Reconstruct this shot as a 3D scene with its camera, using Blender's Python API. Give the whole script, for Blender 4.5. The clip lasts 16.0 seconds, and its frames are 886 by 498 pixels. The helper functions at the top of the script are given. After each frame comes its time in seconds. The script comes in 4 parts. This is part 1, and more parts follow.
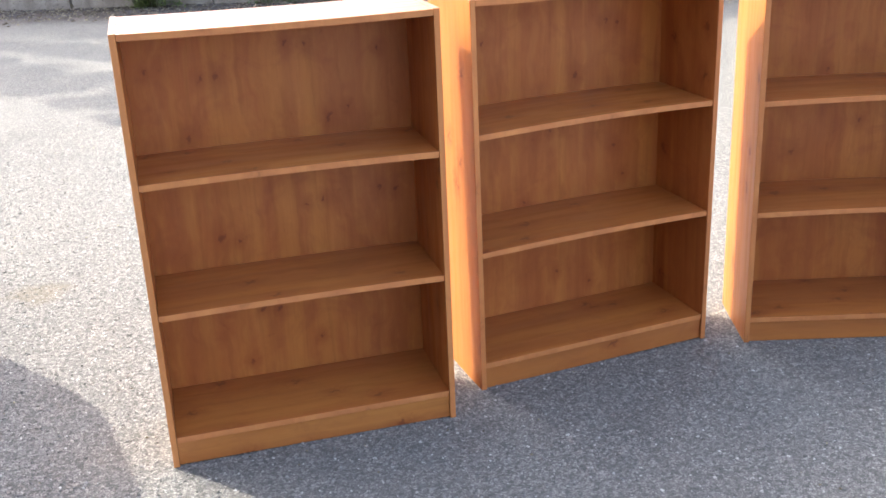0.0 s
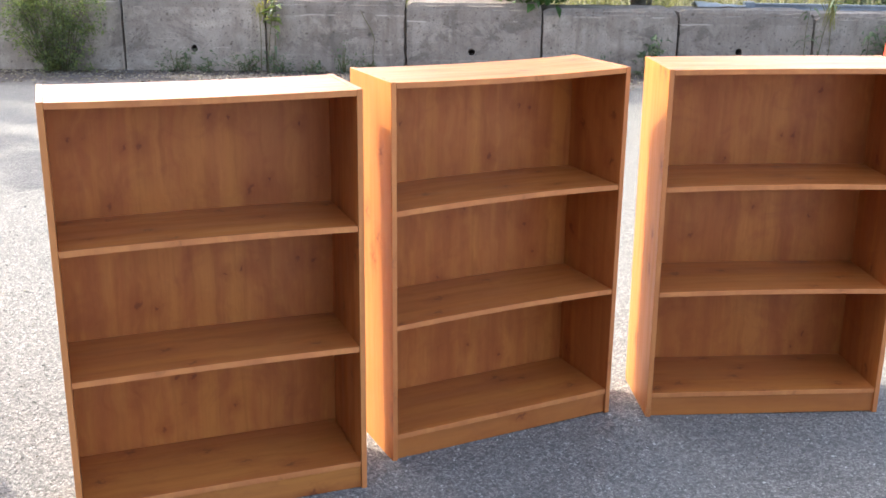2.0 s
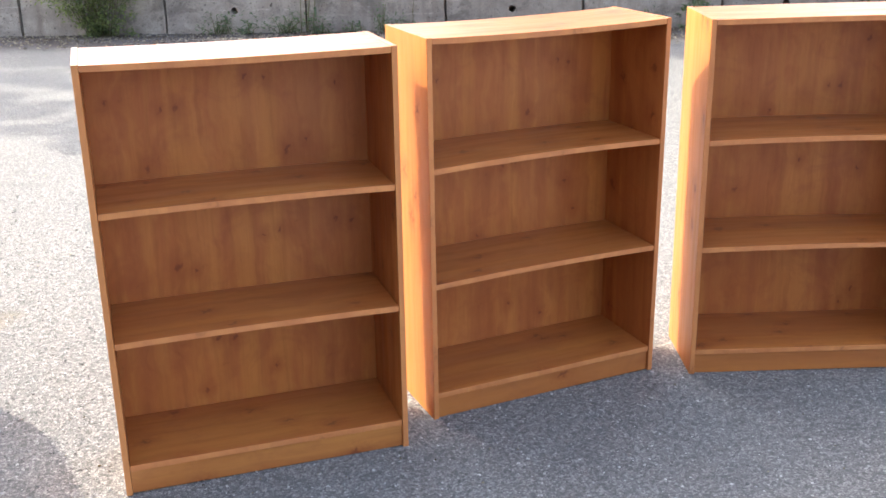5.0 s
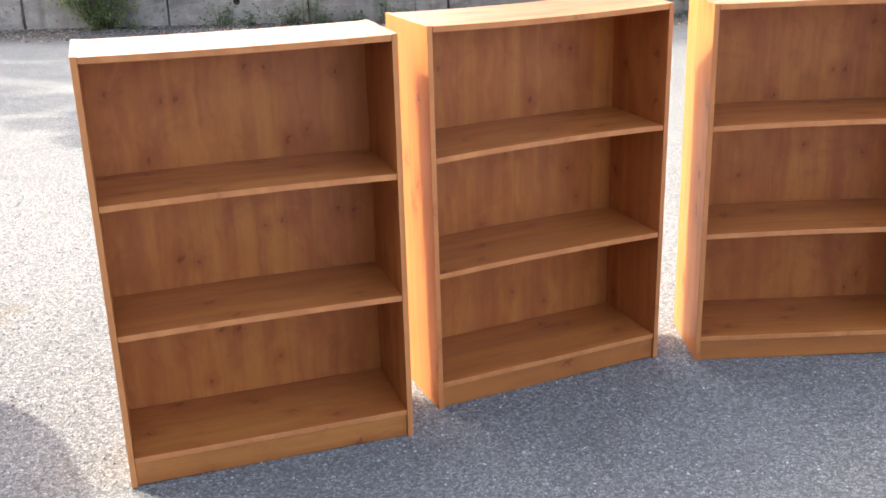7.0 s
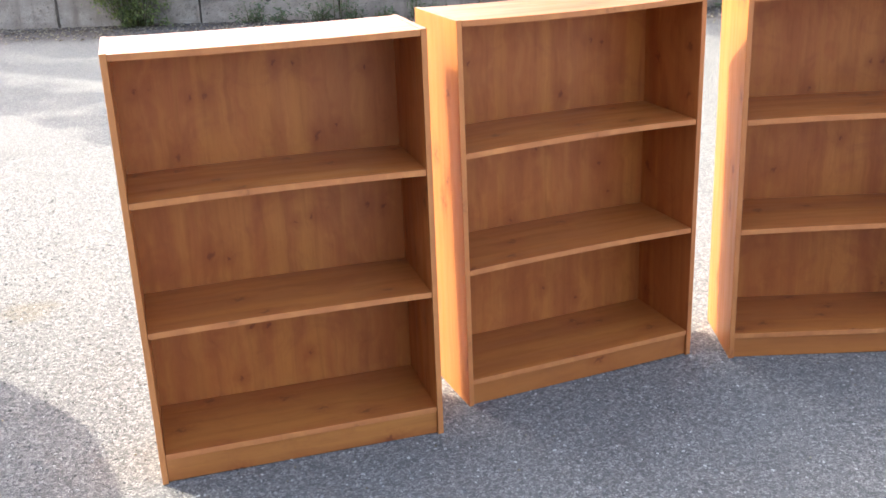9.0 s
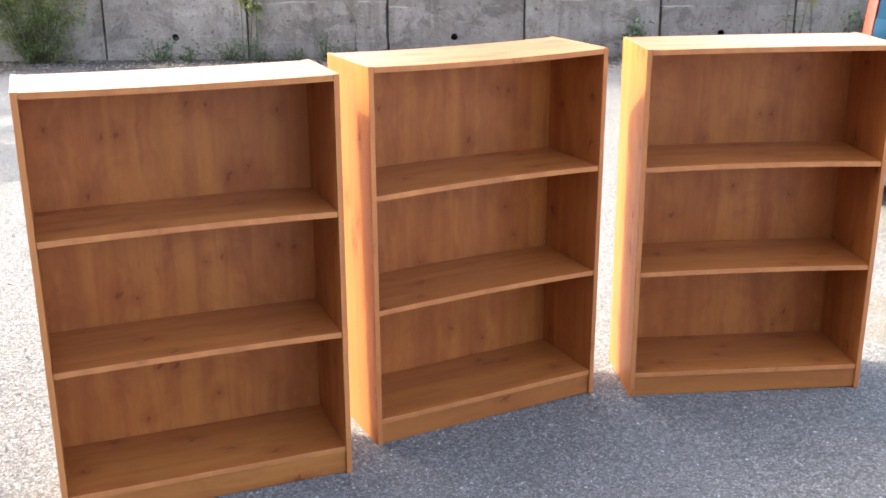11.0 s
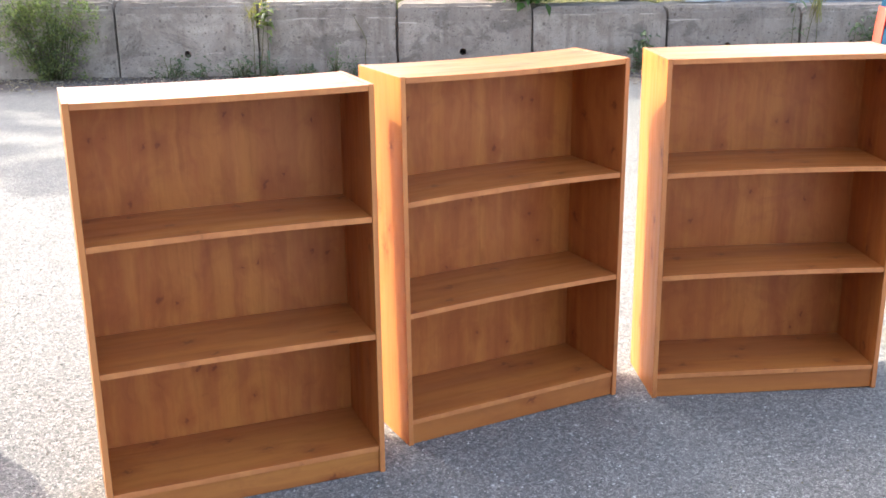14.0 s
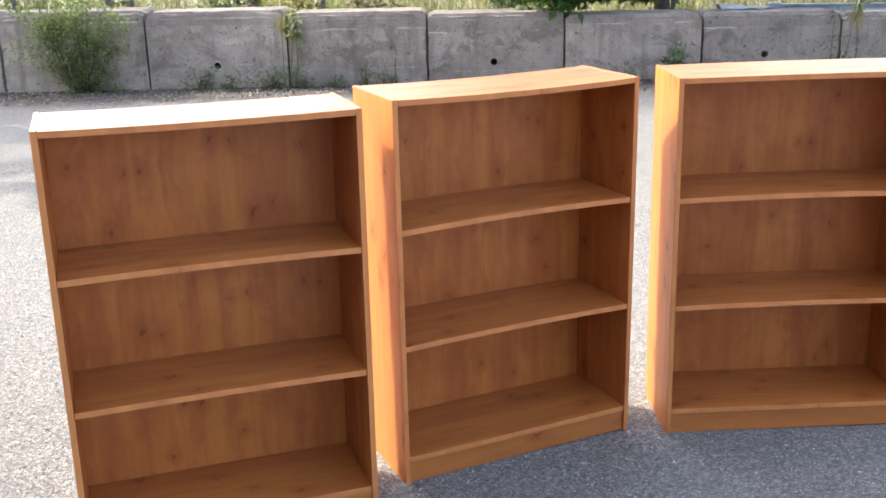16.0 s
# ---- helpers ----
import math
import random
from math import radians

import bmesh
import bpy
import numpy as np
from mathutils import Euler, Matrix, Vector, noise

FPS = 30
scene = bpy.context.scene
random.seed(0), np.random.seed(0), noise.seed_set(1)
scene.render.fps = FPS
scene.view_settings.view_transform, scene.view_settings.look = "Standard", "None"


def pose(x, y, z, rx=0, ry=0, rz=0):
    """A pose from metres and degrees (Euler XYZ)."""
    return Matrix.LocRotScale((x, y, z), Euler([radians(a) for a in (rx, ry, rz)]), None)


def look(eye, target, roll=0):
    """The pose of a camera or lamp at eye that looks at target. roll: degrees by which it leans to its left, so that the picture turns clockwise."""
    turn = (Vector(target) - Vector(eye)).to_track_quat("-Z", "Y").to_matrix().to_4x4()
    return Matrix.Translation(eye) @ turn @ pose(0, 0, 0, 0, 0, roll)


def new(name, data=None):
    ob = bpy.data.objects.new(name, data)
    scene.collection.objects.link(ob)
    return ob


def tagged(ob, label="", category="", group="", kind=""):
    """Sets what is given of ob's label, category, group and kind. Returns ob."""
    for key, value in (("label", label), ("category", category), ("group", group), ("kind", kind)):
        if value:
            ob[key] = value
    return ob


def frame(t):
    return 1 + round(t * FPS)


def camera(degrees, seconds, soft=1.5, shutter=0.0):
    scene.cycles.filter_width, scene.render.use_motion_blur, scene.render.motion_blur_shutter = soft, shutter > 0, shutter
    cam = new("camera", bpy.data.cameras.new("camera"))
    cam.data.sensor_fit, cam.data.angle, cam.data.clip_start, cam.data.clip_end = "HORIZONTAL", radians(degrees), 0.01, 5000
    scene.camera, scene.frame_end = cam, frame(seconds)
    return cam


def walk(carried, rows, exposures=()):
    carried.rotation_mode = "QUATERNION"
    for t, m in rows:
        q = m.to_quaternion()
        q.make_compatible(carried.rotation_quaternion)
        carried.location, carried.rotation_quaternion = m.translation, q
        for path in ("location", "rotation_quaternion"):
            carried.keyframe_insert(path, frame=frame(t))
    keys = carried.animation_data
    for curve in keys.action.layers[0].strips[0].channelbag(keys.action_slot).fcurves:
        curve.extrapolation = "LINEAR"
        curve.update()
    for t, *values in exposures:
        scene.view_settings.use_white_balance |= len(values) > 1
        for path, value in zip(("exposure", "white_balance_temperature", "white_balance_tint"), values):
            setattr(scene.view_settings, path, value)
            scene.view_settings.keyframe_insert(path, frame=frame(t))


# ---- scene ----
cam = camera(46.11, 16.0, soft=1.65)
# seconds, eye x y z, yaw, pitch, roll
ROWS = [
    (0.0, -0.3013, -2.5549, 1.5387, -15.92, -20.98, 2.40),
    (0.5, -0.3502, -2.5696, 1.5596, -17.06, -18.86, 1.38),
    (1.0, -0.3544, -2.5916, 1.5646, -18.28, -17.93, 0.45),
    (1.5, -0.3522, -2.6070, 1.5677, -19.59, -17.40, -0.31),
    (2.0, -0.3524, -2.6228, 1.5689, -20.38, -17.04, -0.54),
    (2.5, -0.3456, -2.6279, 1.5721, -20.57, -16.79, 0.13),
    (3.0, -0.3529, -2.6313, 1.5697, -18.58, -16.63, 1.46),
    (3.5, -0.3394, -2.6274, 1.5667, -18.64, -17.49, 0.65),
    (4.0, -0.3358, -2.6131, 1.5634, -18.32, -18.72, 0.59),
    (6.5, -0.3178, -2.6056, 1.5488, -18.44, -19.56, 1.35),
    (7.0, -0.3184, -2.6006, 1.5506, -18.19, -19.80, 1.59),
    (7.5, -0.3188, -2.6051, 1.5502, -17.66, -19.64, 1.82),
    (8.0, -0.3168, -2.6068, 1.5521, -17.29, -19.58, 2.04),
    (8.5, -0.3120, -2.5967, 1.5467, -17.12, -20.03, 2.21),
    (9.0, -0.3084, -2.5820, 1.5452, -16.60, -19.99, 2.27),
    (9.5, -0.3011, -2.5947, 1.5533, -17.60, -19.37, 2.79),
    (10.0, -0.2965, -2.6070, 1.5584, -18.69, -18.75, 2.30),
    (10.2, -0.2924, -2.6032, 1.5634, -19.50, -18.60, 1.83),
    (12.5, -0.4463, -2.7150, 1.5617, -22.01, -16.85, -0.22),
    (13.0, -0.4479, -2.7038, 1.5621, -21.71, -16.89, -0.28),
    (13.5, -0.4429, -2.7004, 1.5654, -21.68, -16.80, -0.16),
    (14.0, -0.4414, -2.7000, 1.5606, -21.23, -16.93, 0.71),
    (14.5, -0.4553, -2.6880, 1.5699, -19.17, -17.09, 0.13),
    (15.0, -0.4351, -2.6718, 1.5845, -20.91, -16.29, -0.60),
    (15.5, -0.3751, -2.6269, 1.5870, -20.27, -16.09, 0.12),
    (16.0, -0.2597, -2.5885, 1.5784, -19.01, -16.53, 1.26),
]
EXPOSURES = [(0.0, 1.88), (2.5, 1.90), (4.0, 1.94), (7.0, 1.97), (10.0, 2.02), (12.5, 2.07), (14.0, 2.10), (14.5, 2.06), (15.0, 1.85), (16.0, 1.84)]
walk(cam, [(t, pose(x, y, z, 90 + pitch, roll, yaw)) for t, x, y, z, yaw, pitch, roll in ROWS], EXPOSURES)

# ---------------------------------------------------------------- light
SUN_AZ, SUN_EL = -43.0, 41.0
world = bpy.data.worlds.new("sky")
scene.world = world
world.use_nodes = True
wn = world.node_tree.nodes
sky = wn.new("ShaderNodeTexSky")
sky.sky_type = "NISHITA"
sky.sun_disc = False
sky.sun_elevation, sky.sun_rotation = radians(SUN_EL), radians(SUN_AZ)
sky.air_density, sky.dust_density = 1.0, 4.0
wn["Background"].inputs["Strength"].default_value = 0.15
haze = wn.new("ShaderNodeHueSaturation")  # a pale, hazy summer sky
haze.inputs["Saturation"].default_value, haze.inputs["Value"].default_value = 0.82, 1.32
world.node_tree.links.new(sky.outputs["Color"], haze.inputs["Color"])
world.node_tree.links.new(haze.outputs["Color"], wn["Background"].inputs["Color"])
TO_SUN = Vector((math.sin(radians(SUN_AZ)) * math.cos(radians(SUN_EL)), math.cos(radians(SUN_AZ)) * math.cos(radians(SUN_EL)), math.sin(radians(SUN_EL))))
sun = new("sun", bpy.data.lights.new("sun", "SUN"))
sun.data.energy, sun.data.angle, sun.data.color = 2.0, radians(0.53), (1.0, 0.955, 0.83)
sun.matrix_world = look(TO_SUN * 30, (0, 0, 0))


# ---------------------------------------------------------------- material helpers
class Mat:
    """A node material with short ways to chain nodes."""

    def __init__(self, name, rough=0.6, metal=0.0, spec=0.5):
        self.mat = bpy.data.materials.new(name)
        self.mat.use_nodes = True
        self.nodes, self.links = self.mat.node_tree.nodes, self.mat.node_tree.links
        self.bsdf = self.nodes["Principled BSDF"]
        self.put("Roughness", rough), self.put("Metallic", metal), self.put("Specular IOR Level", spec)
        self.coord = self.nodes.new("ShaderNodeTexCoord")

    def put(self, socket, value):
        self.set(self.bsdf.inputs[socket], value)

    def set(self, socket, value):
        if isinstance(value, bpy.types.NodeSocket):
            self.links.new(value, socket)
        else:
            socket.default_value = (*value, 1.0) if isinstance(value, tuple) and len(value) == 3 and socket.type == "RGBA" else value

    def space(self, scale=(1, 1, 1), shift=None, kind="Object"):
        n = self.nodes.new("ShaderNodeMapping")
        self.links.new(self.coord.outputs[kind], n.inputs["Vector"])
        n.inputs["Scale"].default_value = scale
        if shift is not None:
            self.set(n.inputs["Location"], shift)
        return n.outputs[0]

    def rnd(self):
        return self.nodes.new("ShaderNodeObjectInfo").outputs["Random"]

    def island(self):
        return self.nodes.new("ShaderNodeNewGeometry").outputs["Random Per Island"]

    def noise(self, vec, scale, detail=3.0, rough=0.55, distort=0.0):
        n = self.nodes.new("ShaderNodeTexNoise")
        self.set(n.inputs["Vector"], vec)
        for k, v in (("Scale", scale), ("Detail", detail), ("Roughness", rough), ("Distortion", distort)):
            n.inputs[k].default_value = v
        return n.outputs["Fac"]

    def cells(self, vec, scale, feature="F1", out="Distance", rand=1.0, dims="3D"):
        n = self.nodes.new("ShaderNodeTexVoronoi")
        n.voronoi_dimensions = dims
        n.feature = feature
        self.set(n.inputs["Vector"], vec)
        n.inputs["Scale"].default_value, n.inputs["Randomness"].default_value = scale, rand
        return n.outputs[out]

    def math(self, op, a, b=0.0, c=0.0):
        n = self.nodes.new("ShaderNodeMath")
        n.operation = op
        for s, v in zip(n.inputs, (a, b, c)):
            self.set(s, v)
        return n.outputs[0]

    def vmath(self, op, a, b=(0, 0, 0), out=0):
        n = self.nodes.new("ShaderNodeVectorMath")
        n.operation = op
        self.set(n.inputs[0], a), self.set(n.inputs[1], b)
        return n.outputs[out]

    def ramp(self, fac, *stops):
        n = self.nodes.new("ShaderNodeValToRGB")
        self.set(n.inputs[0], fac)
        el = n.color_ramp.elements
        while len(el) < len(stops):
            el.new(0.5)
        for e, (at, col) in zip(el, stops):
            e.position, e.color = at, (*col, 1.0) if isinstance(col, tuple) else (col, col, col, 1.0)
        return n.outputs[0]

    def span(self, value, lo, hi, a=0.0, b=1.0):
        n = self.nodes.new("ShaderNodeMapRange")
        n.interpolation_type = "SMOOTHSTEP"
        for s, v in zip(n.inputs, (value, lo, hi, a, b)):
            self.set(s, v)
        return n.outputs[0]

    def mix(self, fac, a, b, blend="MIX"):
        n = self.nodes.new("ShaderNodeMix")
        n.data_type, n.blend_type = "RGBA", blend
        self.set(n.inputs[0], fac), self.set(n.inputs[6], a), self.set(n.inputs[7], b)
        return n.outputs[2]

    def bump(self, height, strength=0.5, distance=0.01, under=None):
        n = self.nodes.new("ShaderNodeBump")
        n.inputs["Strength"].default_value, n.inputs["Distance"].default_value = strength, distance
        self.set(n.inputs["Height"], height)
        if under is not None:
            self.set(n.inputs["Normal"], under)
        self.put("Normal", n.outputs[0])
        return n.outputs[0]


def pine(name, along, knots=(), plane=(0, 2), coat=0.5, spec=0.45, tone=1.0, gloss=0.30, calm=0.0, plain=(0.475, 0.192, 0.034)):
    """Honey pine laminate, its grain along axis `along`; knots as (u, v, size) in the plane's axes, others strewn at random."""
    m = Mat(name, 0.38, spec=spec)
    shift = m.vmath("MULTIPLY", m.vmath("ADD", m.rnd(), (0, 0, 0)), (31.0, 17.0, 23.0))

    def grid(across, length):
        v = [across] * 3
        v[along] = length
        return m.space(tuple(v), shift)

    warp = m.noise(m.space((4, 4, 4), shift), 1.0, 3.0)
    push = m.vmath("MULTIPLY", m.vmath("ADD", warp, (-0.5, -0.5, -0.5)), (1.5, 1.5, 1.5))
    broad = m.noise(m.vmath("ADD", grid(13.0, 1.7), push), 1.0, 5.0, 0.62, 0.5)
    streak = m.noise(m.vmath("ADD", grid(42.0, 2.6), push), 1.0, 4.0, 0.6)
    fibre = m.noise(grid(260.0, 9.0), 1.0, 2.0, 0.6)
    board = m.noise(grid(11.0, 0.25), 1.0, 1.0)
    mottle = m.noise(m.space((7, 7, 7), shift), 1.0, 5.0, 0.65, 1.0)
    col = m.ramp(broad, (0.30, (0.375, 0.106, 0.024)), (0.50, (0.465, 0.152, 0.035)), (0.70, (0.545, 0.203, 0.048)))
    # staves: some golden, some red-brown, with soft seams
    col = m.mix(m.span(board, 0.44, 0.56, 0.30, 0.0), col, (0.345, 0.093, 0.025))
    col = m.mix(m.span(board, 0.52, 0.66, 0.0, 0.32), col, (0.57, 0.228, 0.046))
    ribbon = m.noise(m.vmath("ADD", grid(24.0, 0.7), push), 1.0, 2.0, 0.5)
    col = m.mix(m.span(ribbon, 0.54, 0.68, 0.0, 0.26), col, (0.58, 0.235, 0.048))
    col = m.mix(m.span(ribbon, 0.34, 0.45, 0.20, 0.0), col, (0.31, 0.083, 0.024))
    col = m.mix(m.span(streak, 0.48, 0.72, 0.0, 0.32), col, (0.27, 0.074, 0.014))
    col = m.mix(m.span(mottle, 0.50, 0.70, 0.0, 0.36), col, (0.31, 0.080, 0.026))
    col = m.mix(m.span(fibre, 0.45, 0.75, 0.0, 0.10), col, (0.20, 0.055, 0.012))
    if calm:  # a plainer, more even print; on outer sides its colour is lifted as if sunlit
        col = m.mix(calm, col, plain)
    # knots strewn at random
    ragged = m.vmath("MULTIPLY", m.vmath("ADD", m.noise(m.space((55, 55, 55), shift), 1.0, 3.0), (-0.5, -0.5, -0.5)), (0.034, 0.034, 0.034))
    xyz = m.nodes.new("ShaderNodeSeparateXYZ")
    m.set(xyz.inputs[0], m.vmath("ADD", m.space((1, 1, 1), shift), ragged))
    flat = m.nodes.new("ShaderNodeCombineXYZ")
    u, v, w = (xyz.outputs[k] for k in (along, *[i for i in range(3) if i != along]))
    m.set(flat.inputs[0], m.math("MULTIPLY", u, 3.4)), m.set(flat.inputs[1], m.math("MULTIPLY", m.math("ADD", v, w), 6.5))
    dist = m.cells(flat.outputs[0], 1.0, dims="2D")
    dark = m.span(dist, 0.025, 0.075, 0.60, 0.0)
    halo = m.span(dist, 0.04, 0.26, 0.42, 0.0)
    if knots:
        axes, stretch = [0.0, 0.0, 0.0], [1.0, 1.0, 1.0]
        stretch[along] = 0.72
        stretch[({0, 1, 2} - set(plane)).pop()] = 0.0
        p = m.vmath("MULTIPLY", m.vmath("ADD", m.space((1, 1, 1)), ragged), tuple(stretch))
        dark, halo = m.span(dist, 0.005, 0.03, 0.2, 0.0), m.span(dist, 0.02, 0.3, 0.22, 0.0)
        for u, v, size in knots:
            axes[plane[0]], axes[plane[1]] = u, v
            d = m.vmath("DISTANCE", p, tuple(a * s for a, s in zip(axes, stretch)), "Value")
            dark = m.math("MAXIMUM", dark, m.span(d, size * 0.12, size * 0.58, 0.60, 0.0))
            halo = m.math("MAXIMUM", halo, m.span(d, size * 0.3, size * 2.8, 0.46, 0.0))
    col = m.mix(halo, col, (0.275, 0.062, 0.013))
    col = m.mix(dark, col, (0.130, 0.024, 0.007))
    if tone != 1.0:
        col = m.mix(1.0, m.mix(0.45, col, (0.50, 0.20, 0.055)), (tone, tone * 1.05, tone * 1.3), "MULTIPLY")
    col = m.mix(1.0, col, (0.985, 0.955, 1.04), "MULTIPLY")
    m.put("Base Color", col)
    m.put("Roughness", m.span(streak, 0.3, 0.7, 0.33, 0.46))
    m.put("Coat Weight", coat), m.put("Coat Roughness", gloss)
    m.bump(m.math("ADD", fibre, streak), 0.06, 0.002)
    return m.mat


def asphalt():
    m = Mat("worn_asphalt", 0.9, spec=0.12)
    p = m.space((1, 1, 1))
    wob = m.vmath("ADD", p, m.vmath("MULTIPLY", m.vmath("ADD", m.noise(p, 120, 2.0), (0, 0, 0)), (0.004, 0.004, 0.004)))

    def stones(scale, *stops):
        n = m.nodes.new("ShaderNodeSeparateColor")
        m.set(n.inputs[0], m.cells(wob, scale, out="Color"))
        return m.ramp(n.outputs[0], *stops), n.outputs[1], m.cells(wob, scale, "DISTANCE_TO_EDGE")

    coarse, lift, edge = stones(120.0, (0.0, (0.145, 0.140, 0.135)), (0.30, (0.195, 0.189, 0.180)), (0.75, (0.275, 0.265, 0.248)), (1.0, (0.48, 0.462, 0.43)))
    small, lift2, edge2 = stones(260.0, (0.0, (0.125, 0.121, 0.117)), (0.45, (0.20, 0.193, 0.184)), (1.0, (0.47, 0.45, 0.415)))
    patch = m.noise(p, 0.55, 4.0, 0.6)
    blot = m.noise(p, 3.2, 4.0, 0.6)
    # coarse chips stand in a bed of fine ones
    bare = m.span(m.noise(p, 55.0, 2.0), 0.47, 0.53, 0.0, 1.0)
    base = m.mix(m.math("MULTIPLY", bare, 0.85), coarse, small)
    gap = m.math("MULTIPLY", m.span(edge, 0.02, 0.13, 0.72, 0.0), m.math("SUBTRACT", 1.0, bare))
    base = m.mix(gap, base, (0.115, 0.111, 0.111))
    base = m.mix(m.span(patch, 0.35, 0.7, 0.0, 0.25), base, (0.29, 0.281, 0.266))
    base = m.mix(m.span(blot, 0.52, 0.75, 0.0, 0.28), base, (0.115, 0.112, 0.113))
    ragged = m.vmath("ADD", p, m.vmath("MULTIPLY", m.vmath("ADD", m.noise(p, 9.0, 4.0), (-0.5, -0.5, 0)), (0.22, 0.22, 0.0)))
    for x, y, r in ((-0.86, 1.45, 0.16), (2.62, 0.26, 0.17), (2.85, 0.5, 0.2)):
        d = m.vmath("DISTANCE", ragged, (x, y, 0.0), "Value")
        base = m.mix(m.span(d, r * 0.3, r, 0.42, 0.0), base, (0.215, 0.175, 0.12))
    # dirt gathered along the wall's foot
    foot = m.vmath("DOT_PRODUCT", m.vmath("SUBTRACT", ragged, (0.0, 10.022, 0.0)), (0.3342, 0.9425, 0.0), "Value")
    base = m.mix(m.math("MULTIPLY", m.span(foot, -1.5, -0.7, 0.0, 0.88), m.span(blot, 0.3, 0.55, 0.55, 1.0)), base, (0.105, 0.088, 0.080))
    speck = m.cells(p, 9.0)
    base = m.mix(m.span(speck, 0.03, 0.075, 0.6, 0.0), base, (0.07, 0.067, 0.066))
    base = m.mix(1.0, base, (0.92, 0.915, 0.905), "MULTIPLY")
    m.put("Base Color", base)
    height = m.math("ADD", m.math("MULTIPLY", m.span(edge, 0.0, 0.25, 0.0, 0.6), m.math("SUBTRACT", 1.0, bare)), m.math("MULTIPLY", m.math("ADD", lift, lift2), 0.3))
    m.bump(height, 0.8, 0.005)
    return m.mat


def chip():
    m = Mat("stone_chip", 0.8, spec=0.2)
    r = m.island()
    col = m.ramp(r, (0.0, (0.145, 0.141, 0.138)), (0.35, (0.19, 0.184, 0.178)), (0.62, (0.265, 0.257, 0.246)), (0.82, (0.40, 0.387, 0.367)), (1.0, (0.66, 0.642, 0.605)))
    grain = m.noise(m.space((1, 1, 1)), 420.0, 3.0, 0.6)
    col = m.mix(m.span(grain, 0.40, 0.70, 0.0, 0.35), col, (0.16, 0.150, 0.140))
    m.put("Base Color", m.mix(1.0, col, (0.97, 0.965, 0.955), "MULTIPLY"))
    m.bump(grain, 0.3, 0.001)
    return m.mat


